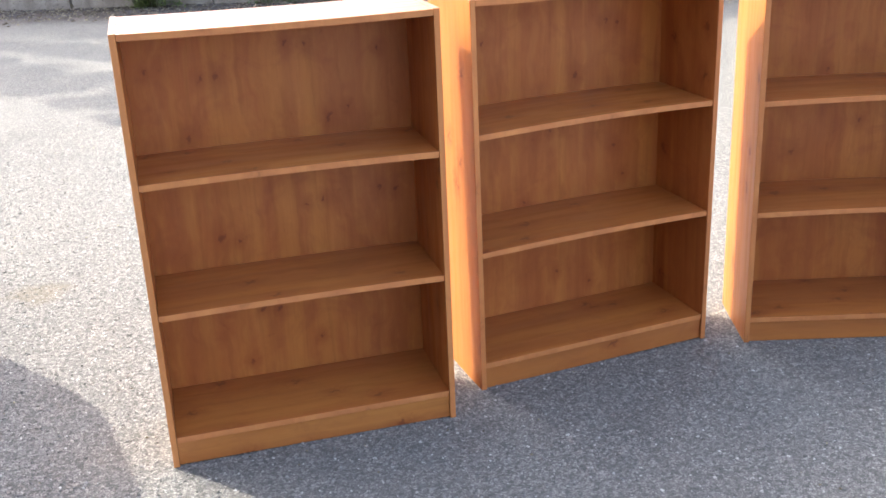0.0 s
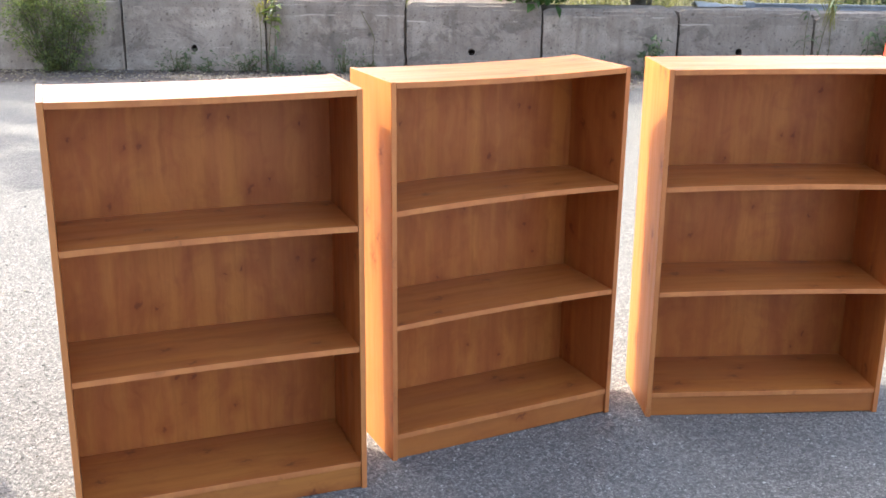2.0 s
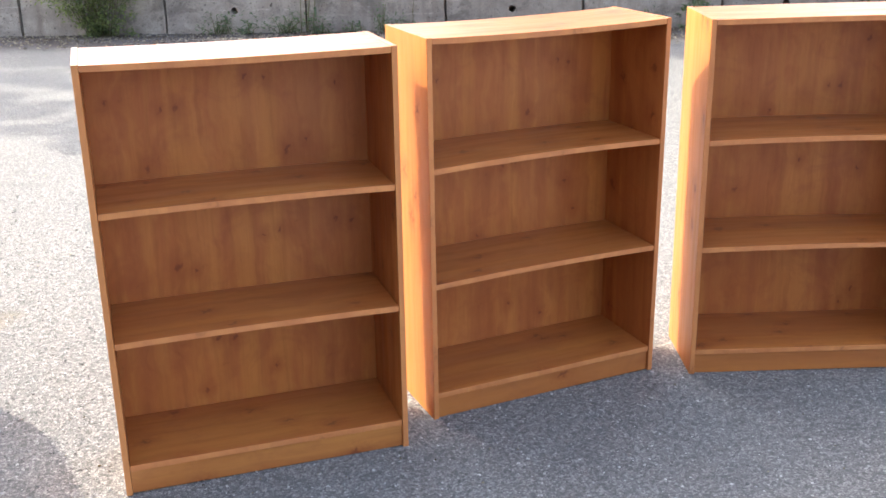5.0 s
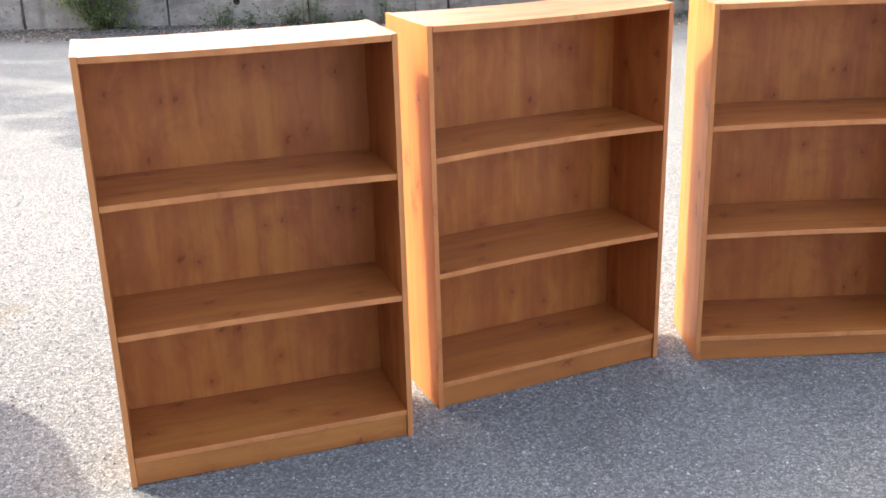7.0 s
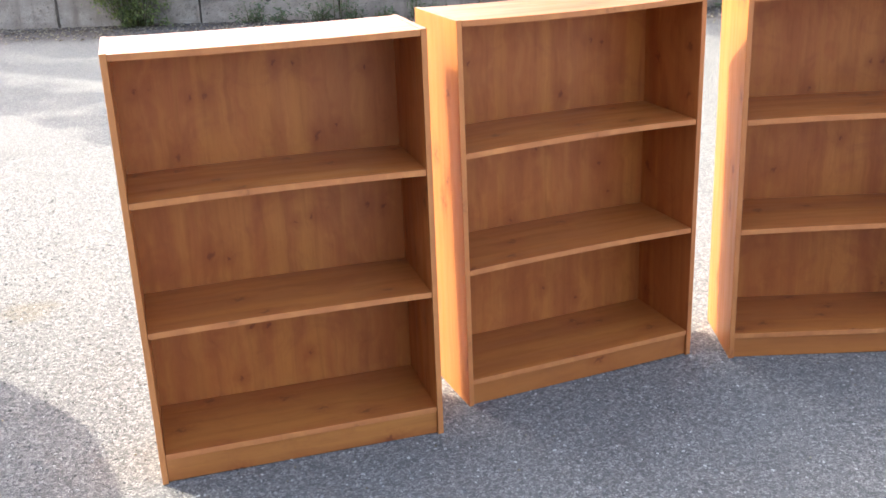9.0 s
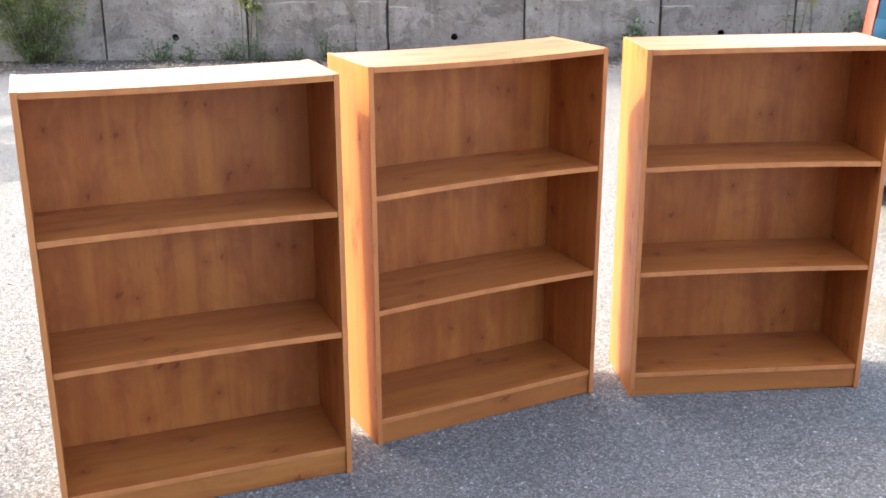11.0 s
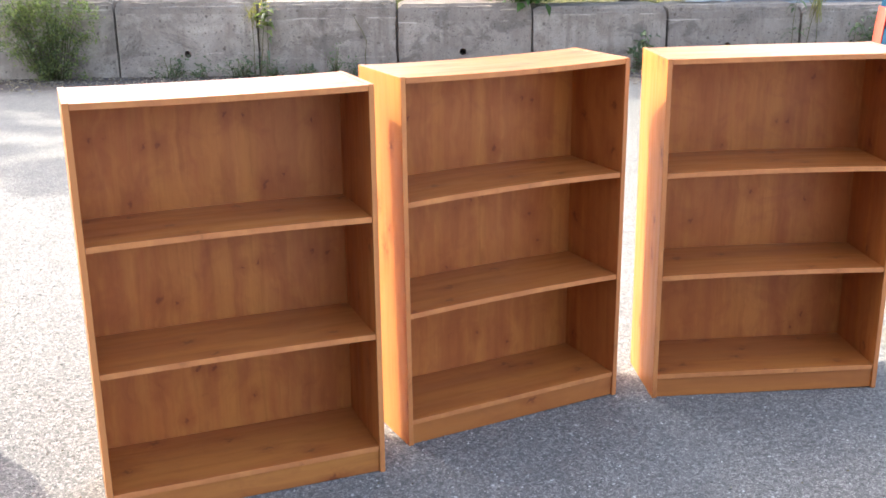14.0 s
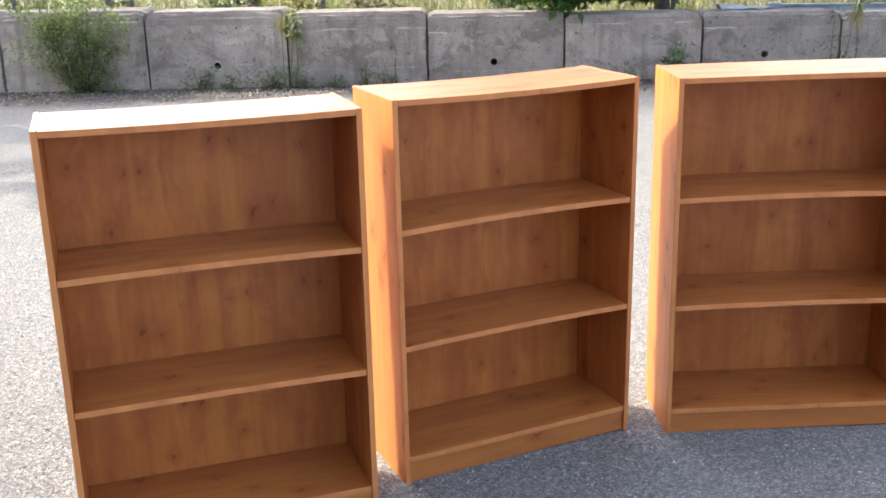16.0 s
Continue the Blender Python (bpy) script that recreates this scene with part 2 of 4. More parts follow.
def concrete():
    m = Mat("weathered_concrete", 0.9, spec=0.25)
    r = m.vmath("MULTIPLY", m.vmath("ADD", m.rnd(), (0, 0, 0)), (13.0, 29.0, 7.0))
    p = m.space((1, 1, 1), r)
    big = m.noise(p, 1.7, 6.0, 0.66, 0.8)
    mid = m.noise(p, 8.0, 6.0, 0.7, 0.4)
    fine = m.noise(p, 70.0, 4.0, 0.65)
    run = m.noise(m.space((7.0, 7.0, 0.7), r), 1.0, 5.0, 0.65)
    col = m.ramp(big, (0.28, (0.190, 0.167, 0.146)), (0.48, (0.298, 0.269, 0.240)), (0.70, (0.43, 0.398, 0.36)))
    col = m.mix(m.span(mid, 0.46, 0.66, 0.0, 0.70), col, (0.42, 0.385, 0.335))
    col = m.mix(m.span(run, 0.45, 0.70, 0.0, 0.62), col, (0.155, 0.135, 0.118))
    col = m.mix(m.span(fine, 0.35, 0.7, 0.0, 0.35), col, (0.20, 0.178, 0.152))
    # pours of slightly different mix, and damp stains with ragged edges
    pour = m.noise(m.space((0.35, 0.35, 3.4), r), 1.0, 1.0, 0.4, 0.25)
    col = m.mix(m.span(pour, 0.50, 0.535, 0.0, 0.30), col, (0.20, 0.182, 0.165))
    stain = m.noise(m.space((1.9, 1.9, 2.6), r), 1.0, 7.0, 0.72, 0.6)
    col = m.mix(m.span(stain, 0.53, 0.63, 0.0, 0.62), col, (0.125, 0.113, 0.103))
    col = m.mix(m.span(stain, 0.30, 0.42, 0.4, 0.0), col, (0.47, 0.43, 0.38))
    pale = m.noise(m.space((1.1, 1.1, 22.0), r), 1.0, 3.0, 0.6, 0.3)
    col = m.mix(m.math("MULTIPLY", m.span(pale, 0.69, 0.74, 0.0, 0.6), m.span(mid, 0.4, 0.55, 0.0, 1.0)), col, (0.50, 0.465, 0.41))
    level = m.nodes.new("ShaderNodeSeparateXYZ")
    m.set(level.inputs[0], m.space((1, 1, 1)))
    seam = m.math("ADD", m.math("ADD", level.outputs[2], m.math("MULTIPLY", m.rnd(), 0.16)), m.math("MULTIPLY", m.math("SUBTRACT", big, 0.5), 0.06))
    broken = m.span(m.noise(m.space((2.2, 2.2, 0.4), r), 1.0, 3.0), 0.50, 0.60, 0.0, 1.0)
    col = m.mix(m.math("MULTIPLY", m.span(seam, 0.735, 0.745, 0.0, 0.42), m.span(mid, 0.35, 0.6, 0.4, 1.0)), col, (0.175, 0.158, 0.145))
    line = m.math("MULTIPLY", m.span(m.math("ABSOLUTE", m.math("SUBTRACT", seam, 0.735)), 0.004, 0.011, 0.75, 0.0), broken)
    line = m.math("MAXIMUM", line, m.math("MULTIPLY", m.span(m.math("ABSOLUTE", m.math("SUBTRACT", seam, 0.295)), 0.004, 0.012, 0.40, 0.0), m.span(stain, 0.40, 0.50, 1.0, 0.0)))
    col = m.mix(line, col, (0.52, 0.48, 0.43))
    warped = m.vmath("ADD", p, m.vmath("MULTIPLY", m.vmath("ADD", mid, (0, 0, 0)), (0.08, 0.08, 0.08)))
    holes = 0.0
    for scale, size, lo, hi in ((6.5, 0.14, 0.46, 0.52), (19.0, 0.23, 0.46, 0.52), (52.0, 0.30, 0.44, 0.52)):
        pit = m.span(m.cells(warped, scale), size * 0.55, size, 1.0, 0.0)
        holes = m.math("MAXIMUM", holes, m.math("MULTIPLY", pit, m.span(m.noise(p, 2.4 + scale * 0.05, 4.0, 0.7), lo, hi, 0.0, 1.0)))
    col = m.mix(m.span(m.rnd(), 0.0, 1.0, 0.0, 0.45), col, m.mix(1.0, col, (0.72, 0.70, 0.69), "MULTIPLY"))
    col = m.mix(m.math("MULTIPLY", holes, 0.62), col, (0.075, 0.065, 0.058))
    col = m.mix(1.0, col, (1.25, 1.165, 1.11), "MULTIPLY")
    m.put("Base Color", col)
    h = m.math("SUBTRACT", m.math("ADD", m.math("MULTIPLY", mid, 0.8), m.math("MULTIPLY", fine, 0.3)), holes)
    m.bump(h, 0.7, 0.02)
    return m.mat


def leaf(name, dark, light, dry=None):
    m = Mat(name, 0.5, spec=0.35)
    r = m.island()
    col = m.ramp(r, (0.0, dark), (0.6, tuple((a + b) / 2 for a, b in zip(dark, light))), (1.0, light))
    if dry:
        col = m.mix(m.span(m.noise(m.space((1, 1, 1)), 3.0, 2.0), 0.52, 0.66, 0.0, 0.8), col, dry)
    m.put("Base Color", col)
    tr = m.nodes.new("ShaderNodeBsdfTranslucent")
    m.set(tr.inputs["Color"], m.mix(1.0, col, (1.3, 1.4, 0.7), "MULTIPLY"))
    mix = m.nodes.new("ShaderNodeMixShader")
    mix.inputs[0].default_value = 0.4
    m.links.new(m.bsdf.outputs[0], mix.inputs[1]), m.links.new(tr.outputs[0], mix.inputs[2])
    m.links.new(mix.outputs[0], m.nodes["Material Output"].inputs["Surface"])
    return m.mat


def speckled(name, a, b, scale=20.0, rough=0.7, metal=0.0, bump=0.2):
    m = Mat(name, rough, metal)
    n = m.noise(m.space((1, 1, 1)), scale, 4.0, 0.6)
    m.put("Base Color", m.ramp(n, (0.3, a), (0.7, b)))
    if bump:
        m.bump(n, bump, 0.01)
    return m.mat


def paint(name, col, rough=0.25, coat=0.6, spec=0.5):
    m = Mat(name, rough)
    n = m.noise(m.space((1, 1, 1)), 1.3, 4.0, 0.6)
    m.put("Specular IOR Level", spec)
    m.put("Base Color", m.mix(m.span(n, 0.30, 0.80, 0.0, 0.06), col, tuple(c * 0.85 + 0.02 for c in col)))
    m.put("Coat Weight", coat)
    m.put("Roughness", m.span(n, 0.3, 0.7, rough, rough + 0.12))
    return m.mat


KNOTS_A = [(0.041, 1.07, 0.014), (0.095, 1.065, 0.014), (-0.192, 0.992, 0.014), (-0.151, 0.996, 0.016), (-0.241, 0.83, 0.018), (0.2, 0.875, 0.012),
           (0.294, 1.033, 0.013), (-0.337, 1.02, 0.014), (0.147, 0.852, 0.02), (0.276, 0.628, 0.016), (0.324, 0.619, 0.014), (0.112, 0.616, 0.013),
           (0.065, 0.605, 0.013), (-0.187, 0.536, 0.02), (-0.137, 0.52, 0.014), (-0.09, 0.303, 0.015), (-0.045, 0.295, 0.015), (-0.139, 0.137, 0.016), (0.072, 0.183, 0.013)]
KNOTS_B = [(0.181, 1.018, 0.015), (0.224, 1.011, 0.015), (0.076, 0.86, 0.018), (-0.24, 0.992, 0.013), (-0.015, 0.69, 0.013), (0.026, 0.694, 0.013),
           (0.217, 0.611, 0.015), (0.007, 0.202, 0.015), (0.134, 0.146, 0.014), (0.252, 0.507, 0.013), (-0.111, 0.464, 0.013)]
KNOTS_C = [(0.126, 0.903, 0.017), (0.085, 0.904, 0.012), (0.207, 1.059, 0.015), (0.008, 0.649, 0.014), (-0.205, 0.551, 0.02), (0.211, 0.618, 0.018),
           (0.235, 0.167, 0.017), (0.2, 0.122, 0.012), (-0.111, 0.821, 0.013)]
# outer side faces: brighter gold, sunlight put into the laminate's colour
PINE_OUTER_LIT = pine("pine_laminate_outer_lit", 2, coat=0.13, spec=0.2, gloss=0.16, calm=0.6, plain=(0.555, 0.222, 0.046))
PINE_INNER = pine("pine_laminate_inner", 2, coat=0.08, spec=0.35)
PINE_ACROSS = pine("pine_laminate_across", 0, coat=0.30, gloss=0.34, calm=0.22)
EDGE_BAND = pine("pine_edge_band", 2, coat=0.1, spec=0.3, tone=1.22)
PINE_TOP = pine("pine_laminate_top", 0, coat=0.47, spec=0.36, gloss=0.25, calm=0.25)
ASPHALT = asphalt()
CHIP = chip()
CONCRETE = concrete()
BUSH_LEAF = leaf("bush_leaf", (0.105, 0.135, 0.075), (0.28, 0.315, 0.13))
WEED_LEAF = leaf("weed_leaf", (0.095, 0.125, 0.085), (0.17, 0.21, 0.13))
TREE_LEAF = leaf("tree_leaf", (0.025, 0.060, 0.015), (0.07, 0.13, 0.03))
DRY_GRASS = leaf("dry_grass", (0.115, 0.105, 0.06), (0.28, 0.255, 0.16), (0.075, 0.095, 0.045))
STRAW = leaf("dry_straw", (0.17, 0.15, 0.06), (0.34, 0.30, 0.13))
BRUSH = leaf("dry_brush_leaf", (0.07, 0.055, 0.04), (0.20, 0.165, 0.115))
FLOWER = leaf("yellow_flower", (0.50, 0.42, 0.10), (0.62, 0.54, 0.16))
STALK = speckled("plant_stalk", (0.08, 0.075, 0.03), (0.15, 0.14, 0.06), 40)
BARK = speckled("grey_bark", (0.06, 0.05, 0.04), (0.16, 0.14, 0.115), 18, 0.9, bump=0.6)
WIRE = speckled("galvanised_wire", (0.085, 0.08, 0.07), (0.16, 0.15, 0.135), 30, 0.6, 0.3, 0)
STEEL = speckled("weathered_steel", (0.19, 0.21, 0.24), (0.33, 0.36, 0.40), 9, 0.5, 0.3)
SHEET = speckled("grey_plastic_sheet", (0.26, 0.27, 0.28), (0.40, 0.41, 0.42), 6, 0.6)
BLUE = paint("dark_blue_paint", (0.008, 0.042, 0.080), 0.6, 0.0, 0.05)
SILVER = paint("pale_grey_paint", (0.30, 0.33, 0.36), 0.4, 0.2)
GREY_PAINT = paint("dark_grey_paint", (0.05, 0.05, 0.055))
TAIL = paint("red_lens", (0.62, 0.045, 0.022), 0.45, 0.1, 0.3)
RUBBER = speckled("black_rubber", (0.015, 0.015, 0.016), (0.03, 0.03, 0.03), 30, 0.75)
# dull glass whose blue base colour stands in for the reflected sky
GLASS = paint("glass_sky_colour", (0.008, 0.034, 0.060), 0.4, 0.0, 0.06)
LAMP_GLASS = paint("headlight_lens", (0.55, 0.56, 0.58), 0.08, 0.8)
LITTER_MIX = leaf("leaf_litter_mix", (0.07, 0.05, 0.04), (0.36, 0.31, 0.27))
PLASTER = speckled("grey_plaster", (0.20, 0.19, 0.18), (0.28, 0.27, 0.25), 3.0, 0.9)
SOIL = speckled("dry_grass_soil", (0.11, 0.105, 0.06), (0.22, 0.20, 0.12), 2.5, 0.95)


# ---------------------------------------------------------------- mesh helpers
def mesh_from(bm, name):
    me = bpy.data.meshes.new(name)
    bm.to_mesh(me)
    bm.free()
    return me


def part(name, bm, material, parent, label="", smooth=False):
    me = mesh_from(bm, name)
    me.materials.append(material)
    if smooth:
        for f in me.polygons:
            f.use_smooth = True
    ob = new(name, me)
    if parent is not None:
        ob.parent = parent
    return tagged(ob, label)


def thing(name, m, label, category, group="", kind=""):
    ob = new(name)
    ob.empty_display_size = 0.1
    ob.matrix_basis = m
    return tagged(ob, label, category, group, kind)


def box(lo, hi, bevel=0.0, segs=2, bm=None):
    bm = bm or bmesh.new()
    got = bmesh.ops.create_cube(bm, size=1.0)
    size = [h - l for l, h in zip(lo, hi)]
    mid = [(h + l) / 2 for l, h in zip(lo, hi)]
    bmesh.ops.scale(bm, vec=size, verts=got["verts"])
    bmesh.ops.translate(bm, vec=mid, verts=got["verts"])
    if bevel:
        edges = list({e for v in got["verts"] for e in v.link_edges})
        bmesh.ops.bevel(bm, geom=edges, offset=bevel, segments=segs, affect="EDGES", profile=0.6)
    return bm


def tube(points, radii, sides=6, bm=None):
    """A tapered tube through the points."""
    bm = bm or bmesh.new()
    rings = []
    for i, p in enumerate(points):
        p = Vector(p)
        a, b = Vector(points[max(i - 1, 0)]), Vector(points[min(i + 1, len(points) - 1)])
        q = (b - a).to_track_quat("Z", "Y")
        rings.append([bm.verts.new(p + q @ Vector((math.cos(k * math.tau / sides) * radii[i], math.sin(k * math.tau / sides) * radii[i], 0))) for k in range(sides)])
    for r0, r1 in zip(rings, rings[1:]):
        for k in range(sides):
            bm.faces.new((r0[k], r0[(k + 1) % sides], r1[(k + 1) % sides], r1[k]))
    bm.faces.new(rings[0][::-1]), bm.faces.new(rings[-1])
    return bm


class Soup:
    """Many small faces gathered fast."""

    def __init__(self):
        self.v, self.f = [], []

    def add(self, verts, faces):
        n = len(self.v)
        self.v += [tuple(v) for v in verts]
        self.f += [tuple(n + i for i in f) for f in faces]

    def leaf(self, base, out, up, length, width, fold=0.25):
        """A pointed leaf, folded along its rib."""
        out, up = Vector(out).normalized(), Vector(up)
        side = out.cross(up)
        side = side.normalized() if side.length > 1e-4 else Vector((1, 0, 0))
        up = side.cross(out)
        base = Vector(base)
        mid, tip = base + out * length * 0.45 + up * length * 0.06, base + out * length - up * length * 0.12
        l, r = mid + side * width / 2 + up * width * fold, mid - side * width / 2 + up * width * fold
        self.add((base, l, tip, mid, r), ((0, 3, 1), (3, 2, 1), (0, 4, 3), (3, 4, 2)))

    def make(self, name, material, parent=None, label=""):
        me = bpy.data.meshes.new(name)
        me.from_pydata(self.v, [], self.f)
        me.materials.append(material)
        ob = new(name, me)
        if parent is not None:
            ob.parent = parent
        return tagged(ob, label)


# ---------------------------------------------------------------- ground
def make_ground():
    bm = bmesh.new()
    bmesh.ops.create_grid(bm, x_segments=60, y_segments=60, size=1.0)
    for v in bm.verts:
        s = [math.copysign(abs(c) ** 2.2, c) * 400 for c in v.co.xy]
        far = min(1.0, max(abs(s[0]), abs(s[1])) / 6)
        v.co = (s[0], s[1], 0.012 * far * noise.noise(Vector((s[0] * 0.2, s[1] * 0.2, 0))))
    return tagged(part("ground", bm, ASPHALT, None), "light grey worn asphalt with coarse exposed stone chips", "ground", kind="structure")


make_ground()
WALL_A, WALL_B = 10.022, -0.3546
WALL_YAW = math.degrees(math.atan(WALL_B))


def make_unseen_wall():
    """An unseen plain wall behind the parked car, added to block light from the left."""
    tagged(part("wall_west", box((-7.3, -30.0, -0.1), (-6.9, 3.0, 7.0), 0.01), PLASTER, None), "unseen plain grey plaster wall, added to block light from the left", "wall", kind="structure")


make_unseen_wall()


def wall_point(x, back=0.0, z=0.0):
    """A place at x along the wall's face, `back` metres behind the face."""
    n = Vector((-WALL_B, 1.0, 0)).normalized()
    return Vector((x, WALL_A + WALL_B * x, z)) + n * back


def make_block_wall():
    joints = [-10.3, -8.75, -7.2, -5.7, -4.15, -2.66, -1.139, 0.437, 1.955, 3.45, 4.91, 6.379, 7.84, 9.33, 10.85, 12.3, 13.8]
    heights = [0.85, 0.86, 0.84, 0.85, 0.86, 0.85, 0.86, 0.85, 0.825, 0.80, 0.765, 0.775, 0.765, 0.77, 0.76, 0.77]
    stretch = math.hypot(1, WALL_B)
    rnd = random.Random(4)
    wall = thing("concrete_block_wall", pose(0, 0, 0), "low wall of large weathered grey concrete blocks", "wall", kind="structure")
    for i, (x0, x1, h) in enumerate(zip(joints, joints[1:], heights)):
        length, gap = (x1 - x0) * stretch, 0.009
        bm = box((gap, 0, -0.08), (length - gap, 0.76, h), 0)
        bmesh.ops.subdivide_edges(bm, edges=bm.edges[:], cuts=22, use_grid_fill=True)
        seed = Vector((i * 7.3, i * 3.1, 0))
        for v in bm.verts:
            x, y, z = v.co
            # rounded, chipped upper edges and ends
            ex, ey, ez = min(x - gap, length - gap - x), min(y, 0.76 - y), h - z
            n = noise.noise(v.co * 5 + seed) * 0.7 + noise.noise(v.co * 17 + seed) * 0.6
            for a, b, axis in ((ey, ez, 1), (ex, ez, 0), (ex, ey, 0)):
                if a < 0.06 and b < 0.06:
                    v.co.z -= (0.035 + 0.035 * n) * (1 if b is ez else 0)
                    if axis == 1:
                        v.co.y += math.copysign(0.022, 0.38 - y)
                    else:
                        v.co.x += math.copysign(0.003 + 0.026 * max(n, 0), length / 2 - x)
            v.co += Vector((0, 0.006 * n, 0.006 * n))
        ob = part("concrete_block", bm, CONCRETE, wall, smooth=False)
        ob.matrix_basis = pose(*wall_point(x0, rnd.uniform(-0.012, 0.012), -0.011 * x0 + 0.02), 0, 0, WALL_YAW)
        if i:
            # added strip, set back in the joint to keep light from passing through
            light_stop = part("joint_filler", box((-0.012, 0.09, -0.05), (0.012, 0.68, h - 0.1), 0.002), CONCRETE, wall)
            light_stop.matrix_basis = pose(*wall_point(x0, 0, -0.011 * x0 + 0.02), 0, 0, WALL_YAW)
        hole = DRAINS.get(i)
        if hole:
            cut = bmesh.new()
            bmesh.ops.create_cone(cut, cap_ends=True, segments=20, radius1=0.042, radius2=0.038, depth=0.5)
            bmesh.ops.rotate(cut, cent=(0, 0, 0), matrix=Matrix.Rotation(math.pi / 2, 3, "X"), verts=cut.verts[:])
            bmesh.ops.translate(cut, vec=((hole[0] - x0) * stretch, 0.0, hole[1] - (-0.011 * x0 + 0.02)), verts=cut.verts[:])
            cutter = part("cutter", cut, CONCRETE, None)
            cutter.matrix_basis = ob.matrix_basis
            mod = ob.modifiers.new("drain", "BOOLEAN")
            mod.object, mod.solver = cutter, "EXACT"
            bpy.context.view_layer.update()
            done = bpy.data.meshes.new_from_object(ob.evaluated_get(bpy.context.evaluated_depsgraph_get()))
            ob.modifiers.clear()
            ob.data = done
            bpy.data.objects.remove(cutter)
    return wall


# drain holes: block, then place along the wall and height
DRAINS = {7: (1.184, 0.255), 9: (4.159, 0.238), 11: (7.05, 0.26)}
make_block_wall()


# ---------------------------------------------------------------- bookcases
W, D, H, T = 0.80, 0.3095, 1.1707, 0.0163


def bent(bm, rise):
    """Bow a shelf board along its length by `rise` metres at its middle."""
    ends = [e for e in bm.edges if abs(e.verts[0].co.x - e.verts[1].co.x) > W / 2]
    bmesh.ops.subdivide_edges(bm, edges=ends, cuts=11, use_grid_fill=True)
    for v in bm.verts:
        v.co.z += rise * (1 - (v.co.x / (W / 2 - T)) ** 2)
    return bm


def make_bookcase(m, label, knots, top_rise, shelf_rise):
    case = thing("bookcase", m, label, "bookcase", "bookcases on the asphalt")
    back = pine("pine_laminate_back", 2, knots, coat=0.08, spec=0.35)
    inner = W / 2 - T
    e = 0.0012
    for s in (-1, 1):
        lo, hi = sorted((s * W / 2, s * inner))
        panel = part("side_panel", box((lo, 0, 0), (hi, D, H), e), PINE_OUTER_LIT, case)
        # inner faces keep the laminate without the sunlit lift in its colour
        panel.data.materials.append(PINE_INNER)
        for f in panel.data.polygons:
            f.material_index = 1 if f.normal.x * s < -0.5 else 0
        part("top_edge", box((lo + 0.0003, 0.0004, H - 0.001), (hi - 0.0003, D - 0.0004, H + 0.0004), 0.0003, 1), PINE_TOP, panel, "glossy upper edge")
        part("edge_band", box((lo + 0.0004, -0.0009, 0.001), (hi - 0.0004, 0.0012, H - 0.0006), 0.0004, 1), EDGE_BAND, panel, "pale edge strip")
    top = part("top_panel", bent(box((-inner + 0.0004, 0.0006, H - 0.0178), (inner - 0.0004, D - 0.004, H - 0.0008), e), top_rise), PINE_TOP, case)
    part("edge_band", bent(box((-inner + 0.0008, -0.0006, H - 0.0176), (inner - 0.0008, 0.0016, H - 0.0012), 0.0004, 1), top_rise), EDGE_BAND, top, "pale edge strip")
    part("back_panel", box((-inner - 0.004, D - 0.0135, 0.03), (inner + 0.004, D - 0.0095, H - 0.018), 0), back, case)
    for name, z, rise in (("shelf", 0.8002, shelf_rise), ("shelf", 0.4475, shelf_rise * 0.8), ("bottom_shelf", 0.0884, 0.0)):
        bm = box((-inner + 0.0008, 0.003, z - 0.0172), (inner - 0.0008, D - 0.014, z), e)
        bm = bent(bm, rise)
        board = part(name, bm, PINE_ACROSS, case)
        part("edge_band", bent(box((-inner + 0.0012, 0.002, z - 0.0168), (inner - 0.0012, 0.0045, z - 0.0004), 0.0004, 1), rise), EDGE_BAND, board, "pale edge strip")
    part("plinth", box((-inner + 0.0004, 0.008, 0.002), (inner - 0.0004, 0.024, 0.0708), e), PINE_ACROSS, case)
    return case


make_bookcase(pose(0, 0, 0, 0.1, 0.1, 0), "honey pine laminate bookcase with two shelves, empty, on asphalt", KNOTS_A, -0.0035, 0.0045)
make_bookcase(pose(0.9176, 0.1647, 0, 0.91, -0.41, 5.72), "honey pine laminate bookcase, empty, turned slightly, on asphalt", KNOTS_B, -0.006, 0.0075)
make_bookcase(pose(1.8005, 0.0150, 0.002, 0.85, -0.40, -17.2), "honey pine laminate bookcase, empty, angled the other way, on asphalt", KNOTS_C, 0.002, 0.006)


# ---------------------------------------------------------------- behind the wall
def make_field():
    """Dry grass land beyond the wall, out to the distance."""
    bm = bmesh.new()
    rows = []
    for d in (0.7, 3, 6, 10, 16, 26, 45, 90, 200):
        rows.append([bm.verts.new(wall_point(x * (1 + d / 12), d, 0.03 + min(d, 40) * 0.012 + 0.12 * noise.noise(Vector((x * 0.4, d * 0.4, 3))))) for x in range(-24, 33, 2)])
    for a, b in zip(rows, rows[1:]):
        for i in range(len(a) - 1):
            bm.faces.new((a[i], a[i + 1], b[i + 1], b[i]))
    tagged(part("grass_field", bm, SOIL, None, smooth=True), "field of dry yellow grass beyond the fence", "field", kind="structure")


make_field()


